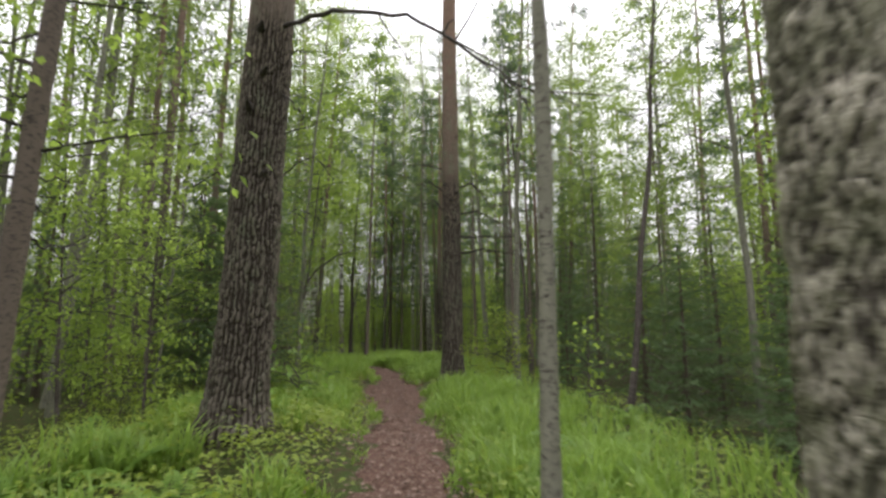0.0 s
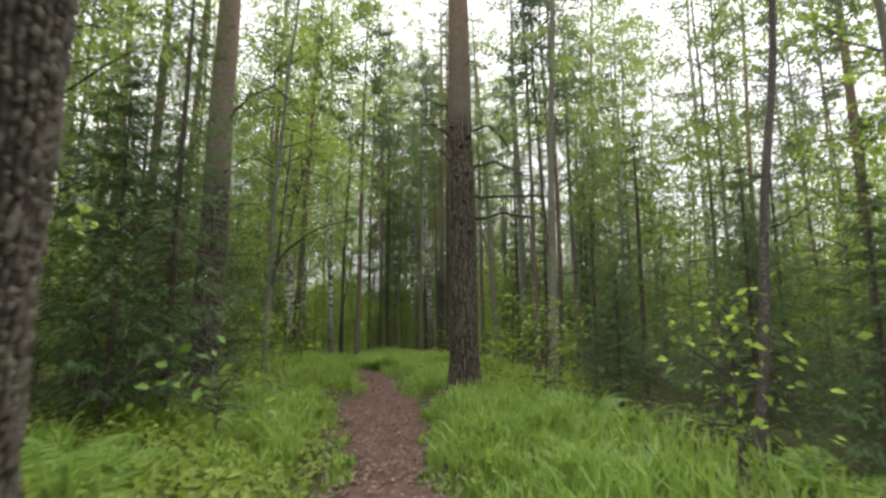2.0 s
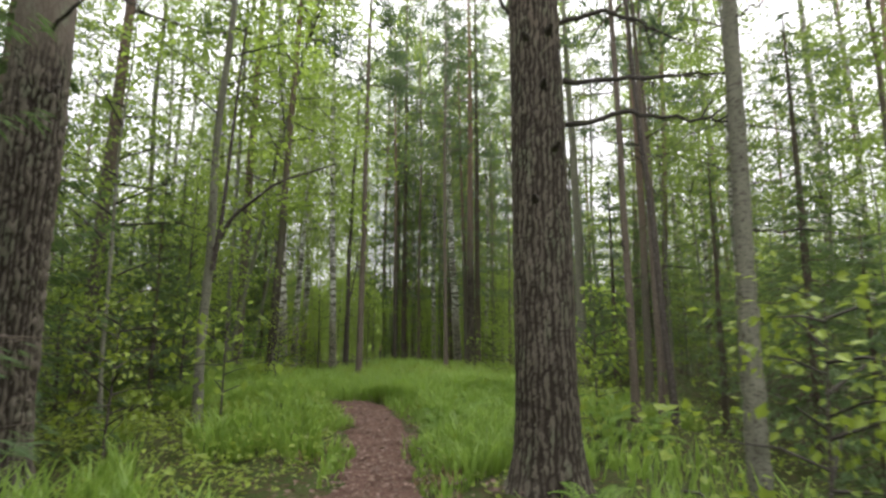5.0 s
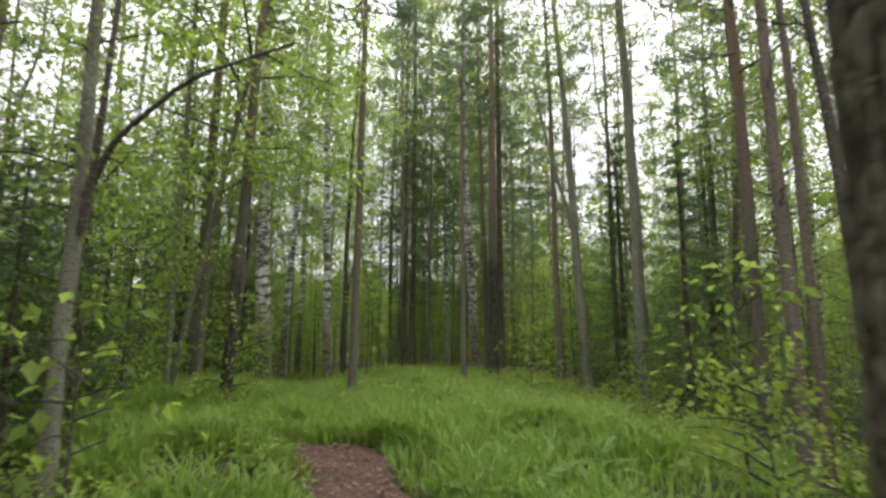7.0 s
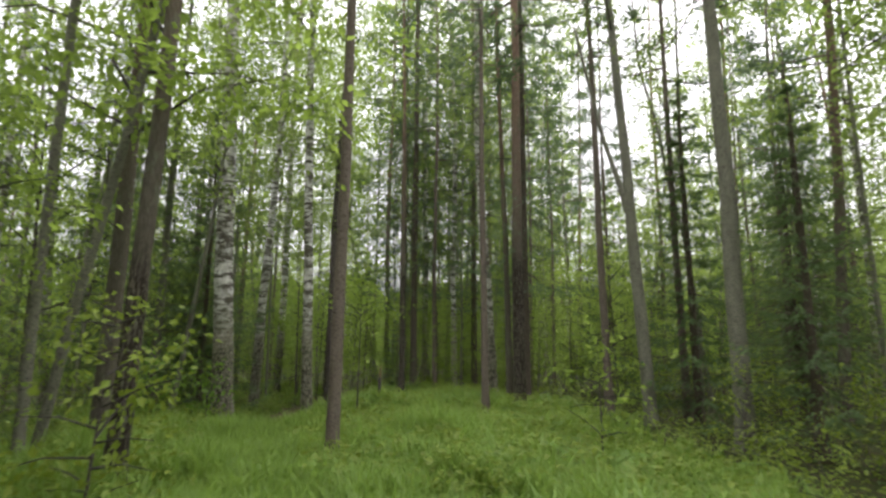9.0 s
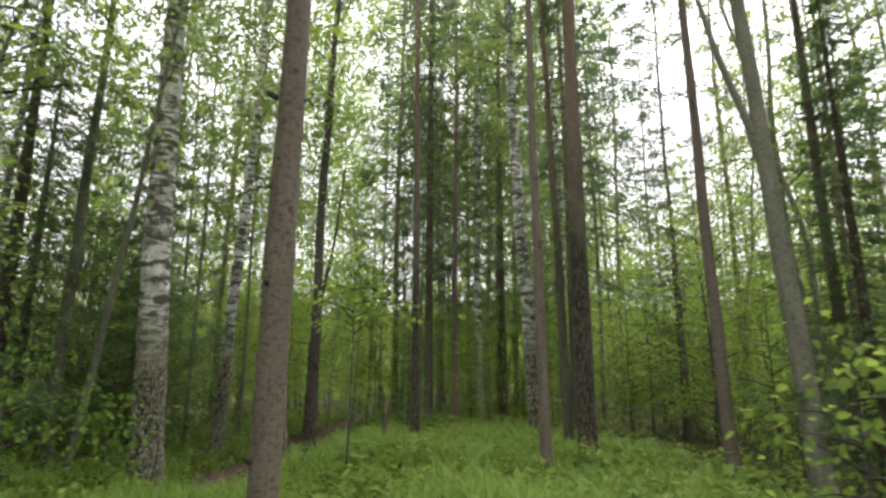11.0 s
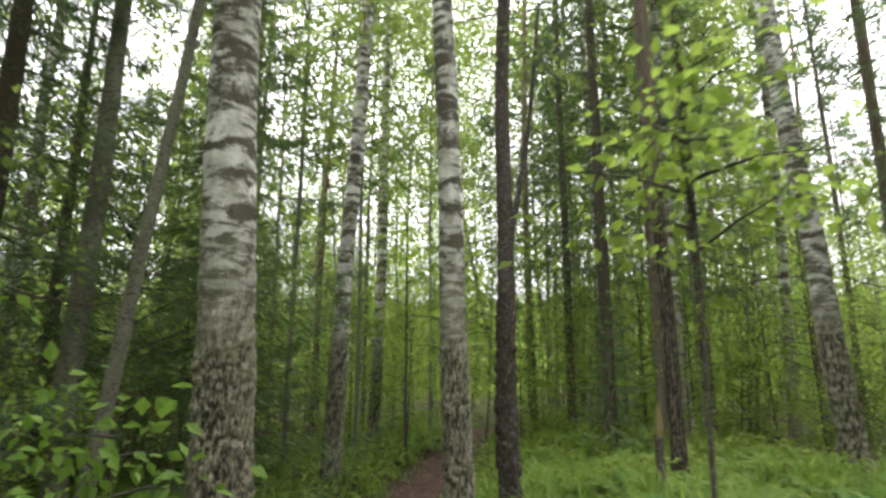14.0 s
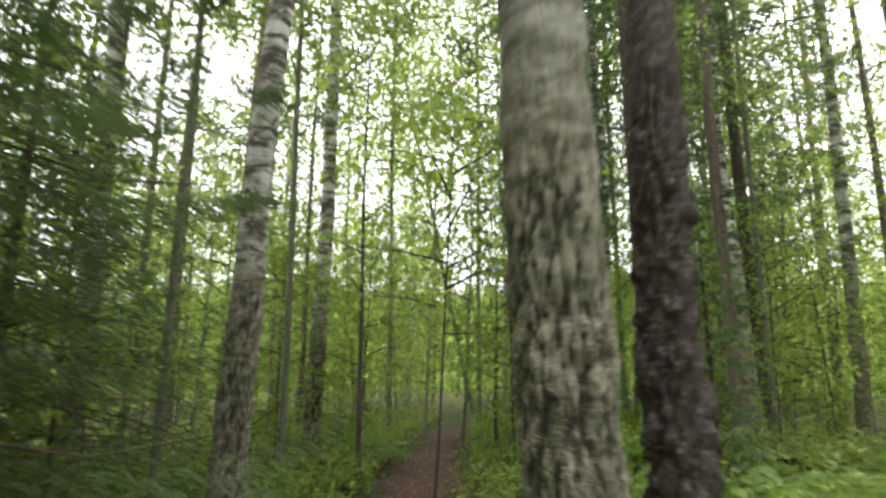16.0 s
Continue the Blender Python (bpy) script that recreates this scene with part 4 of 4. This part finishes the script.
FAR, FARTHER = wood_kinds(True, 33.5), wood_kinds(False, 53.0)
UNDER = [
    broad_tree("rowan_tree", -5.5, 17.8, 0.025, 4.5, ALDER, L_BRIGHT, "young rowan with bright green leaves", "rowan tree", (0.03, 0), 0.05, 71, 0, 7, z0=0.5, spread=1.2, n_limb=22, leaves=1500, size=0.075, kind="smooth"),
    broad_tree("rowan_tree", 2.4, 29.5, 0.03, 5.5, ALDER, L_BRIGHT, "young aspen sapling with fresh leaves", "sapling", (-0.03, 0), 0.06, 72, 0, 7, z0=0.8, spread=1.5, n_limb=24, leaves=1900, size=0.075, kind="smooth"),
    broad_tree("hazel_shrub", -4.2, 19.2, 0.015, 1.7, ALDER, L_HERB, "leafy low shrub in the undergrowth", "shrub", (0.05, 0), 0.05, 73, 0, 6, z0=0.15, spread=0.75, n_limb=18, leaves=520, size=0.07, kind="smooth"),
    broad_tree("rowan_tree", -6.2, 37.5, 0.035, 7.0, ASPEN, L_BIRCH, "tall thin sapling with layered light leaves", "sapling", (0.04, 0), 0.12, 74, 0, 7, z0=1.2, spread=1.7, n_limb=26, leaves=2200, size=0.08, kind="smooth"),
]
THICKET = [
    broad_tree("rowan_tree", -11.5, 24.5, 0.04, 7.5, ALDER, L_BRIGHT, "bushy young rowan in the green thicket", "sapling", (0.03, 0), 0.1, 75, 0, 6, z0=0.4, spread=2.0, n_limb=28, leaves=1500, size=0.13, kind="smooth"),
    broad_tree("birch_tree", 9.5, 26.5, 0.045, 9.0, ASPEN, L_BIRCH, "bushy young birch in the green thicket", "sapling", (-0.03, 0), 0.14, 76, 0, 6, z0=0.6, spread=2.2, n_limb=30, leaves=1700, size=0.13, kind="smooth"),
]
_taken = [(o.location.x, o.location.y) for o in scene.objects if o.parent is None and o.type == "EMPTY"]
_walk_y = np.array([-3, 0, 6.8, 10.8, 14.3, 19, 21, 23.8, 26.4, 28])
_walk_x = np.array([0, 0, -0.29, -0.75, -1.31, -2.0, -3.2, -4.7, -5.4, -5.6])


def clear_of(px, py, gap, lane):
    if any((px - a) ** 2 + (py - b) ** 2 < gap * gap for a, b in _taken):
        return False
    if abs(px - float(path_x(py))) < lane and py > 20:
        return False
    if lane < 2.9 and (-4.6 < px < 1.8 and 17.5 < py < 29.0 or 1.8 < px < 7.5 and 5 < py < 20):
        return False
    return not (py < 29.5 and abs(px - float(np.interp(py, _walk_y, _walk_x))) < lane)


def scatter(n, x0, x1, y0, y1, gap, lane, seed, pick):
    rng = random.Random(seed)
    made = tries = 0
    while made < n and tries < n * 40:
        tries += 1
        px, py = rng.uniform(x0, x1), rng.uniform(y0, y1)
        if not clear_of(px, py, gap, lane + (0.0 if py > 28 else 0.6)) or (pick is pick_far and (1.5 < px < 9 and 32.5 < py < 43 or -6 < px < 2.0 and py < 39 or 1.8 < px < 6 and py < 14 or -12 < px < -6 and 27 < py < 36)):
            continue
        src, sc = pick(rng, px, py)
        _taken.append((px, py))
        made += 1
        if pick is not pick_far and (-4.4 < px < 0 and 6.5 < py < 12.5 or px > 0 and py < 9 or -4.9 < px < 3.0 and 27.0 < py < 34.0):
            continue  # only grass and spruces grow here
        copy_thing(src, pose(px, py, gz(px, py) - 0.02, rng.uniform(-2, 2), rng.uniform(-2, 2), rng.uniform(0, 360)) @ Matrix.Scale(sc, 4))


def pick_far(rng, px, py):
    k = rng.random()
    for src, share in (FAR if min(math.hypot(px - a, py - b) for a, b in zip(_walk_x, _walk_y)) < 11 else FARTHER):
        k -= share
        if k < 0:
            break
    return src, rng.uniform(0.7, 1.15)


def pick_under(rng, px, py):
    return rng.choice((UNDER[0], UNDER[1], UNDER[3])), rng.uniform(0.6, 1.25)


def pick_thicket(rng, px, py):
    return rng.choice(THICKET), rng.uniform(0.6, 1.15)


scatter(70, -30, 24, 37, 54, 1.4, 3.0, 31, pick_thicket)
scatter(34, -26, -10.5, 8, 40, 1.5, 3.0, 32, pick_thicket)
scatter(40, 7.5, 26, 12, 40, 1.5, 3.0, 33, pick_thicket)
scatter(48, -13, -4, 10, 44, 1.3, 3.0, 11, pick_far)
scatter(38, 3.5, 15, 7, 44, 1.5, 3.0, 12, pick_far)
scatter(26, -8, 5, 34, 54, 1.2, 1.0, 13, pick_far)
scatter(95, -34, 34, 24, 60, 1.6, 2.0, 14, pick_far)
scatter(24, -20, -4, -1, 12, 1.8, 3.4, 15, pick_far)
scatter(8, 5, 20, -1, 9, 1.8, 3.4, 16, pick_far)
scatter(34, -13, -2, 8, 42, 0.9, 2.2, 17, pick_under)
scatter(24, 2.5, 14, 6, 42, 0.9, 2.2, 18, pick_under)
scatter(44, -14, 9, 33, 52, 0.9, 1.0, 19, pick_under)
scatter(8, -9, -3, 1, 9, 0.9, 2.2, 20, pick_under)
scatter(60, -10, 8, 5, 40, 0.6, 1.5, 21, lambda r, px, py: (UNDER[2], r.uniform(0.5, 1.1)))


for px, py, k in ((3.4, 33.6, 0), (6.0, 36.0, 1), (1.9, 36.4, 0), (7.6, 33.2, 1), (4.6, 39.0, 0), (1.0, 36.0, 0), (5.6, 9.6, 3), (8.6, 11.4, 3)):
    copy_thing(FAR[k][0], pose(px, py, gz(px, py), 0, 0, 50 * px) @ Matrix.Scale(0.85, 4))


for px, py, sc in ((-1.9, 34.6, 1.15), (-3.4, 38.0, 1.25), (0.6, 36.5, 1.2)):
    copy_thing(FAR[2][0], pose(px, py, gz(px, py), 0, 0, 110 * px) @ Matrix.Scale(sc, 4))
for px, py, k, sc in ((2.6, 27.8, 0, 0.75), (-9.5, 31.0, 0, 1.0), (-8.8, 34.2, 0, 0.9), (-10.4, 35.4, 3, 0.9), (-5.3, 36.4, 0, 0.9), (-7.0, 36.9, 3, 0.8), (-9.2, 29.4, 0, 0.7), (-1.6, 35.6, 0, 0.9), (0.4, 34.6, 1, 0.9)):
    copy_thing(UNDER[k], pose(px, py, gz(px, py), 0, 0, 90 * px) @ Matrix.Scale(sc, 4))


for px, py, k, sc in ((3.2, 31.5, 0, 0.6), (4.8, 33.0, 1, 0.65), (2.2, 34.5, 0, 0.6), (6.4, 31.0, 0, 0.6), (0.4, 37.0, 0, 0.7), (-2.6, 35.5, 0, 0.55), (-2.2, 33.4, 0, 0.42), (-3.7, 36.2, 1, 0.45), (0.9, 33.6, 1, 0.45), (-1.9, 38.2, 0, 0.6), (-4.9, 39.5, 0, 0.55), (-0.4, 40.5, 1, 0.6), (1.6, 39.0, 1, 0.8), (-0.2, 33.2, 0, 0.4)):
    copy_thing(THICKET[k], pose(px, py, gz(px, py), 0, 0, 80 * px) @ Matrix.Scale(sc, 4))


def far_wood():
    """Leafy mass of the wood beyond: thick saplings low down, thinning upwards into crowns with gaps."""
    rng = np.random.default_rng(5)
    n = 90000
    m = n // 30
    ang = np.repeat(rng.uniform(-1.9, 1.9, m), 30) + rng.normal(size=n) * 0.012
    d = np.repeat(rng.uniform(42, 70, m), 30) + rng.normal(size=n) * 0.6
    x, y = -2 + np.sin(ang) * d, 12 + np.cos(ang) * d
    top = 13 + 4.0 * np.sin(ang * 9) + 3 * np.sin(ang * 23 + 1) + 2 * np.sin(ang * 61)
    z = ground(x, y) + np.abs(top * np.repeat(rng.random(m) ** 2.0, 30) + rng.normal(size=n) * 0.5)
    L = rng.uniform(0.25, 0.6, n)
    V, F = leaf_quads(np.stack([x, y, z], 1), rnd_dirs(rng, n), rng.normal(size=(n, 3)), L, L * 0.6)
    tagged(new("far_wood", qmesh("far_wood", V, F, L_BIRCH)), "green leafy wood in the distance", "woodland", kind="stuff")


far_wood()


def wood_edge():
    """The closed edge of the wood far off, a ragged green wall of leaves."""
    rng = np.random.default_rng(15)
    ang = np.linspace(0, 2 * np.pi, 721)
    rows = np.linspace(0, 1, 9)
    A, R = np.meshgrid(ang, rows)
    d = 76 + 3 * np.sin(A * 11) + 2.5 * soft_noise(A * 40, R * 9, 9999, 4) - 1.5 * R
    top = 8.5 + 1.5 * np.sin(A * 13) + 2.2 * soft_noise(A * 28, A * 0, 9999, 7) + 1.6 * rng.random(721)[None]
    X, Y = -2 + np.sin(A) * d, 12 + np.cos(A) * d
    Z = ground(X, Y) - 0.5 + R * top
    j, i = np.meshgrid(np.arange(8), np.arange(720), indexing="ij")
    F = np.stack([j * 721 + i, j * 721 + i + 1, (j + 1) * 721 + i + 1, (j + 1) * 721 + i], -1)
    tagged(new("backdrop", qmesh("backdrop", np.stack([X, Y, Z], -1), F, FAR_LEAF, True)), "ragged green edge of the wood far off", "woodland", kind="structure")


wood_edge()


# ---- ground plants ----
def lane_points(rng, n, reach, y0=0.5, y1=40, power=1.0, inner=0.0):
    y = rng.uniform(y0, y1, n)
    s = rng.choice([-1, 1], n) * (path_half(y) + inner + reach * rng.random(n) ** power)
    return path_x(y) + s, y


def grass(name, n, reach, y0, y1, power, hgt, mat, label, seed, inner=-0.08, clump=0.5, wid=0.01):
    rng = np.random.default_rng(seed)
    m = n // 14
    cx, cy = lane_points(rng, m, reach, y0, y1, power, inner)
    x = np.repeat(cx, 14) + rng.normal(size=m * 14) * 0.07
    y = np.repeat(cy, 14) + rng.normal(size=m * 14) * 0.07
    rag = 0.34 * (soft_noise(x * 2.6 + 40, y * 2.6 + 40, 9999, 6) - 0.45)
    open_left = (x < path_x(y) - 0.5) & (y < 17) & (soft_noise(x * 1.7 + 70, y * 1.7 + 70, 9999, 12) > 0.38)
    keep = ~open_left & (np.abs(x - path_x(y)) > path_half(y) - 0.06 + rag) | ((y > 18.0) & (y < 25.5))
    foot = np.hypot(x - 0.25, (y - 12.55) * 0.8)
    slope = (x - path_x(y) > 2.0) & (y < 17) & (rng.random(len(x)) < 0.88)
    keep &= (foot > 0.75 + 0.5 * rag) & ~slope
    x, y = x[keep], y[keep]
    n = len(x)
    z = ground(x, y) - 0.01
    patch = 0.3 + 0.7 * soft_noise(x * 0.9 + 100, y * 0.9 + 100, 9999, 3) + 0.7 * soft_noise(x * 3.4 + 60, y * 3.4 + 60, 9999, 13)
    near = np.where((y > 17.9) & (y < 25.8), 1.0, np.clip((np.abs(x - path_x(y)) - path_half(y) + 0.15) / 0.5, 0.35, 1))
    H = hgt * rng.uniform(0.5, 1.3, n) * patch * near
    a = rng.uniform(0, 2 * np.pi, n)
    lean = rng.uniform(0.15, 0.8, n)
    d = np.stack([np.cos(a), np.sin(a), np.zeros(n)], 1)
    sd = np.stack([-np.sin(a), np.cos(a), np.zeros(n)], 1) * (wid * rng.uniform(0.5, 1.7, n))[:, None]
    p0 = np.stack([x, y, z], 1)
    p1 = p0 + d * (H * lean * 0.35)[:, None] + np.array([0, 0, 1.0]) * (H * 0.6)[:, None]
    p2 = p0 + d * (H * lean)[:, None] + np.array([0, 0, 1.0]) * (H * (1 - 0.25 * lean))[:, None]
    V = np.stack([p0 - sd, p0 + sd, p1 + sd * 0.8, p1 - sd * 0.8, p2 + sd * 0.12, p2 - sd * 0.12], 1).reshape(-1, 3)
    k = np.arange(n)[:, None] * 6
    F = np.concatenate([k + [0, 1, 2, 3], k + [3, 2, 4, 5]], 1).reshape(-1, 4)
    tagged(new(name, qmesh(name, V, F, mat)), label, "grass", kind="stuff")


def herbs(name, n, reach, y0, y1, power, hgt, size, mat, label, seed, inner=0.1):
    rng = np.random.default_rng(seed)
    m = n // 9
    cx, cy = lane_points(rng, m, reach, y0, y1, power, inner)
    x = np.repeat(cx, 9) + rng.normal(size=m * 9) * 0.09
    y = np.repeat(cy, 9) + rng.normal(size=m * 9) * 0.09
    shore = (x > path_x(y)) & (y > 6) & (y < 20) & (x < path_x(y) + 3) & (rng.random(len(x)) < 0.72)  # grass alone on the bank
    shore |= (x > path_x(y) + 2.3) & (y < 18) & (rng.random(len(x)) < 0.7)
    x, y = x[~shore], y[~shore]
    hh = np.repeat(hgt * rng.uniform(0.4, 1.3, m), 9)[~shore] * np.clip(np.hypot(x - 0.25, y - 12.55) - 0.4, 0.15, 1)
    z = ground(x, y) + hh * rng.uniform(0.25, 1.0, len(x))
    a = rng.uniform(0, 2 * np.pi, len(x))
    A = np.stack([np.cos(a), np.sin(a), rng.uniform(-0.5, 0.3, len(x))], 1)
    N = rng.normal(size=A.shape) * 0.35 + [0, 0, 1]
    L = size * rng.uniform(0.6, 1.4, len(x))
    V, F = leaf_quads(np.stack([x, y, z], 1), A, N, L, L * 0.6)
    tagged(new(name, qmesh(name, V, F, mat)), label, "undergrowth", kind="stuff")


grass("meadow_grass", 95000, 3.0, 1.0, 24, 1.0, 0.34, L_GRASS, "lush bright green woodland grass along the path", 81)
grass("wood_grass", 20000, 6.0, 18, 42, 1.0, 0.3, L_GRASS, "green grass under the trees", 82)
grass("glade_grass", 40000, 6.5, 18.0, 31, 1.0, 0.36, L_GRASS, "tall bright grass in the small glade", 87)
grass("path_grass", 14000, 1.2, 17.9, 25.6, 1.0, 0.32, L_GRASS, "tall grass grown over the path", 86, -0.55)
grass("dry_grass", 5000, 0.5, 1.5, 36, 1.0, 0.16, STRAW, "dry yellowish grass at the path edge", 83, -0.14)
herbs("low_herbs", 56000, 4.5, 0.5, 26, 1.0, 0.3, 0.06, L_HERB, "leafy green herbs covering the forest floor", 84)
herbs("bilberry", 16000, 2.6, 1.0, 12.0, 0.9, 0.22, 0.06, L_HERB, "low leafy bilberry plants around the pine foot", 88, 0.25)
herbs("glade_herbs", 40000, 6.0, 20, 34, 0.9, 0.36, 0.085, L_HERB, "broad-leaved bright herbs in the glade", 89)
herbs("wood_herbs", 40000, 8.0, 18, 44, 0.9, 0.35, 0.09, L_HERB, "leafy undergrowth between the trees", 85)


def litter():
    rng = np.random.default_rng(9)
    n = 15000
    y = rng.uniform(1, 40, n)
    x = path_x(y) + rng.normal(size=n) * 0.48 * path_half(y) / 0.46
    z = ground(x, y) + 0.04 + 0.03 * rng.random(n)
    a = rng.uniform(0, 6.28, n)
    A = np.stack([np.cos(a), np.sin(a), rng.normal(size=n) * 0.15], 1)
    N = rng.normal(size=(n, 3)) * 0.25 + [0, 0, 1]
    L = rng.uniform(0.02, 0.075, n)
    V, F = leaf_quads(np.stack([x, y, z], 1), A, N, L, L * 0.6)
    tagged(new("leaf_litter", qmesh("leaf_litter", V, F, L_LITTER)), "brown fallen leaves scattered on the path", "leaf litter", kind="stuff")


litter()


def fern_plants():
    """Ferns: arching fronds with paired leaflets, each frond a part."""
    n = 15
    t = np.linspace(0.12, 1, n)
    c, A = [], []
    for sd in (-1, 1):
        w = 0.17 * np.sin(np.pi * (0.15 + 0.85 * t)) ** 0.8 * (1.05 - 0.6 * t)
        px, pz = 0.62 * t, 0.5 * t - 0.42 * t ** 2.2
        c.append(np.stack([px + w * 0.25, sd * w * 0.5, pz - w * 0.1], 1))
        A.append(np.stack([0.4 + 0 * t, sd * np.ones(n), -0.2 * np.ones(n)], 1))
    L = np.concatenate([np.maximum(0.05, 0.19 * np.sin(np.pi * (0.15 + 0.85 * t)) * (1.05 - 0.6 * t))] * 2)
    V, F = leaf_quads(np.concatenate(c), np.concatenate(A), np.tile([0, 0, 1.0], (2 * n, 1)), L, np.full(2 * n, 0.042), 0.1)
    q = Quads()
    q.add(V, F)
    tt = np.linspace(0, 1, 7)
    q.add(*tube(np.stack([0.62 * tt, 0 * tt, 0.5 * tt - 0.42 * tt ** 2.2], 1), np.linspace(0.004, 0.001, 7), 4))
    me = q.mesh("frond", L_FERN)
    root = tree("fern", -3.2, 27.4, "bright green fern with arching fronds among the trees", "fern", "ferns under the trees")
    rng = random.Random(7)
    for i in range(9):
        f = part("frond", me, root)
        f.rotation_euler = (rng.uniform(-0.15, 0.15), rng.uniform(-0.35, 0.15), i * 2.4 + rng.uniform(-0.3, 0.3))
        f.scale = (rng.uniform(0.75, 1.15),) * 3
    spots = [(-4.2, 1.2, 25.2, 33.0, 130), (-2.5, 2.2, 22.5, 29.0, 30), (-4.6, -1.2, 28.6, 34.5, 50), (-3.9, -1.4, 27.0, 30.0, 14), (-3.2, 2.2, 14.0, 22.0, 34), (-3.4, -1.6, 2.5, 11.0, 26), (1.2, 3.0, 5.0, 13.0, 8), (-9.0, -7.2, 28.0, 36.0, 10)]
    copy_thing(root, pose(0.5, 12.4, gz(0.5, 12.4), 0, 0, 40) @ Matrix.Scale(0.6, 4))
    for x0, x1, y0, y1, m in spots:
        for _ in range(m):
            px, py = rng.uniform(x0, x1), rng.uniform(y0, y1)
            if py < 29 and abs(px - float(np.interp(py, _walk_y, _walk_x))) < 0.75 or abs(px - float(path_x(py))) < 0.7:
                continue
            copy_thing(root, pose(px, py, gz(px, py), 0, 0, rng.uniform(0, 360)) @ Matrix.Scale(rng.uniform(0.65, 1.2), 4))


fern_plants()


def fallen_branch():
    """A thin dry branch lying in the grass."""
    t = tree("fallen_branch", 1.8, 11.1, "thin dry fallen branch lying in the grass", "fallen branch")
    z0 = gz(1.8, 11.1)
    pts = [(x - 1.8, y - 11.1, gz(x, y) - z0 + dz) for x, y, dz in ((1.25, 12.7, 0.1), (1.5, 12.0, 0.2), (1.8, 11.1, 0.24), (2.1, 10.3, 0.2), (2.35, 9.6, 0.08))]
    me = dead_branch(pts, 0.014, 77, 6)
    me.name = "stem"
    part("stem", me, t)


fallen_branch()


def stump():
    """A broken dead stem with a pale splintered top."""
    t = tree("tree_stump", -3.6, 28.1, "broken dead stem with pale splintered top in the ferns", "tree stump")
    z = np.array([-0.2, 0, 0.2, 0.4, 0.6, 0.72])
    part("stem", qmesh("stem", *tube(np.stack([0.03 * np.sin(z * 3), 0.02 * z, z], 1), [0.05, 0.05, 0.042, 0.04, 0.038, 0.034], 9), ALDER, True), t)
    z = np.array([0.7, 0.8, 0.9, 0.98])
    part("broken_top", qmesh("broken_top", *tube(np.stack([0.01 + 0.04 * z ** 2, 0.02 * z, z], 1), [0.037, 0.036, 0.022, 0.004], 7), STRAW, False), t, "pale splintered broken top")


stump()
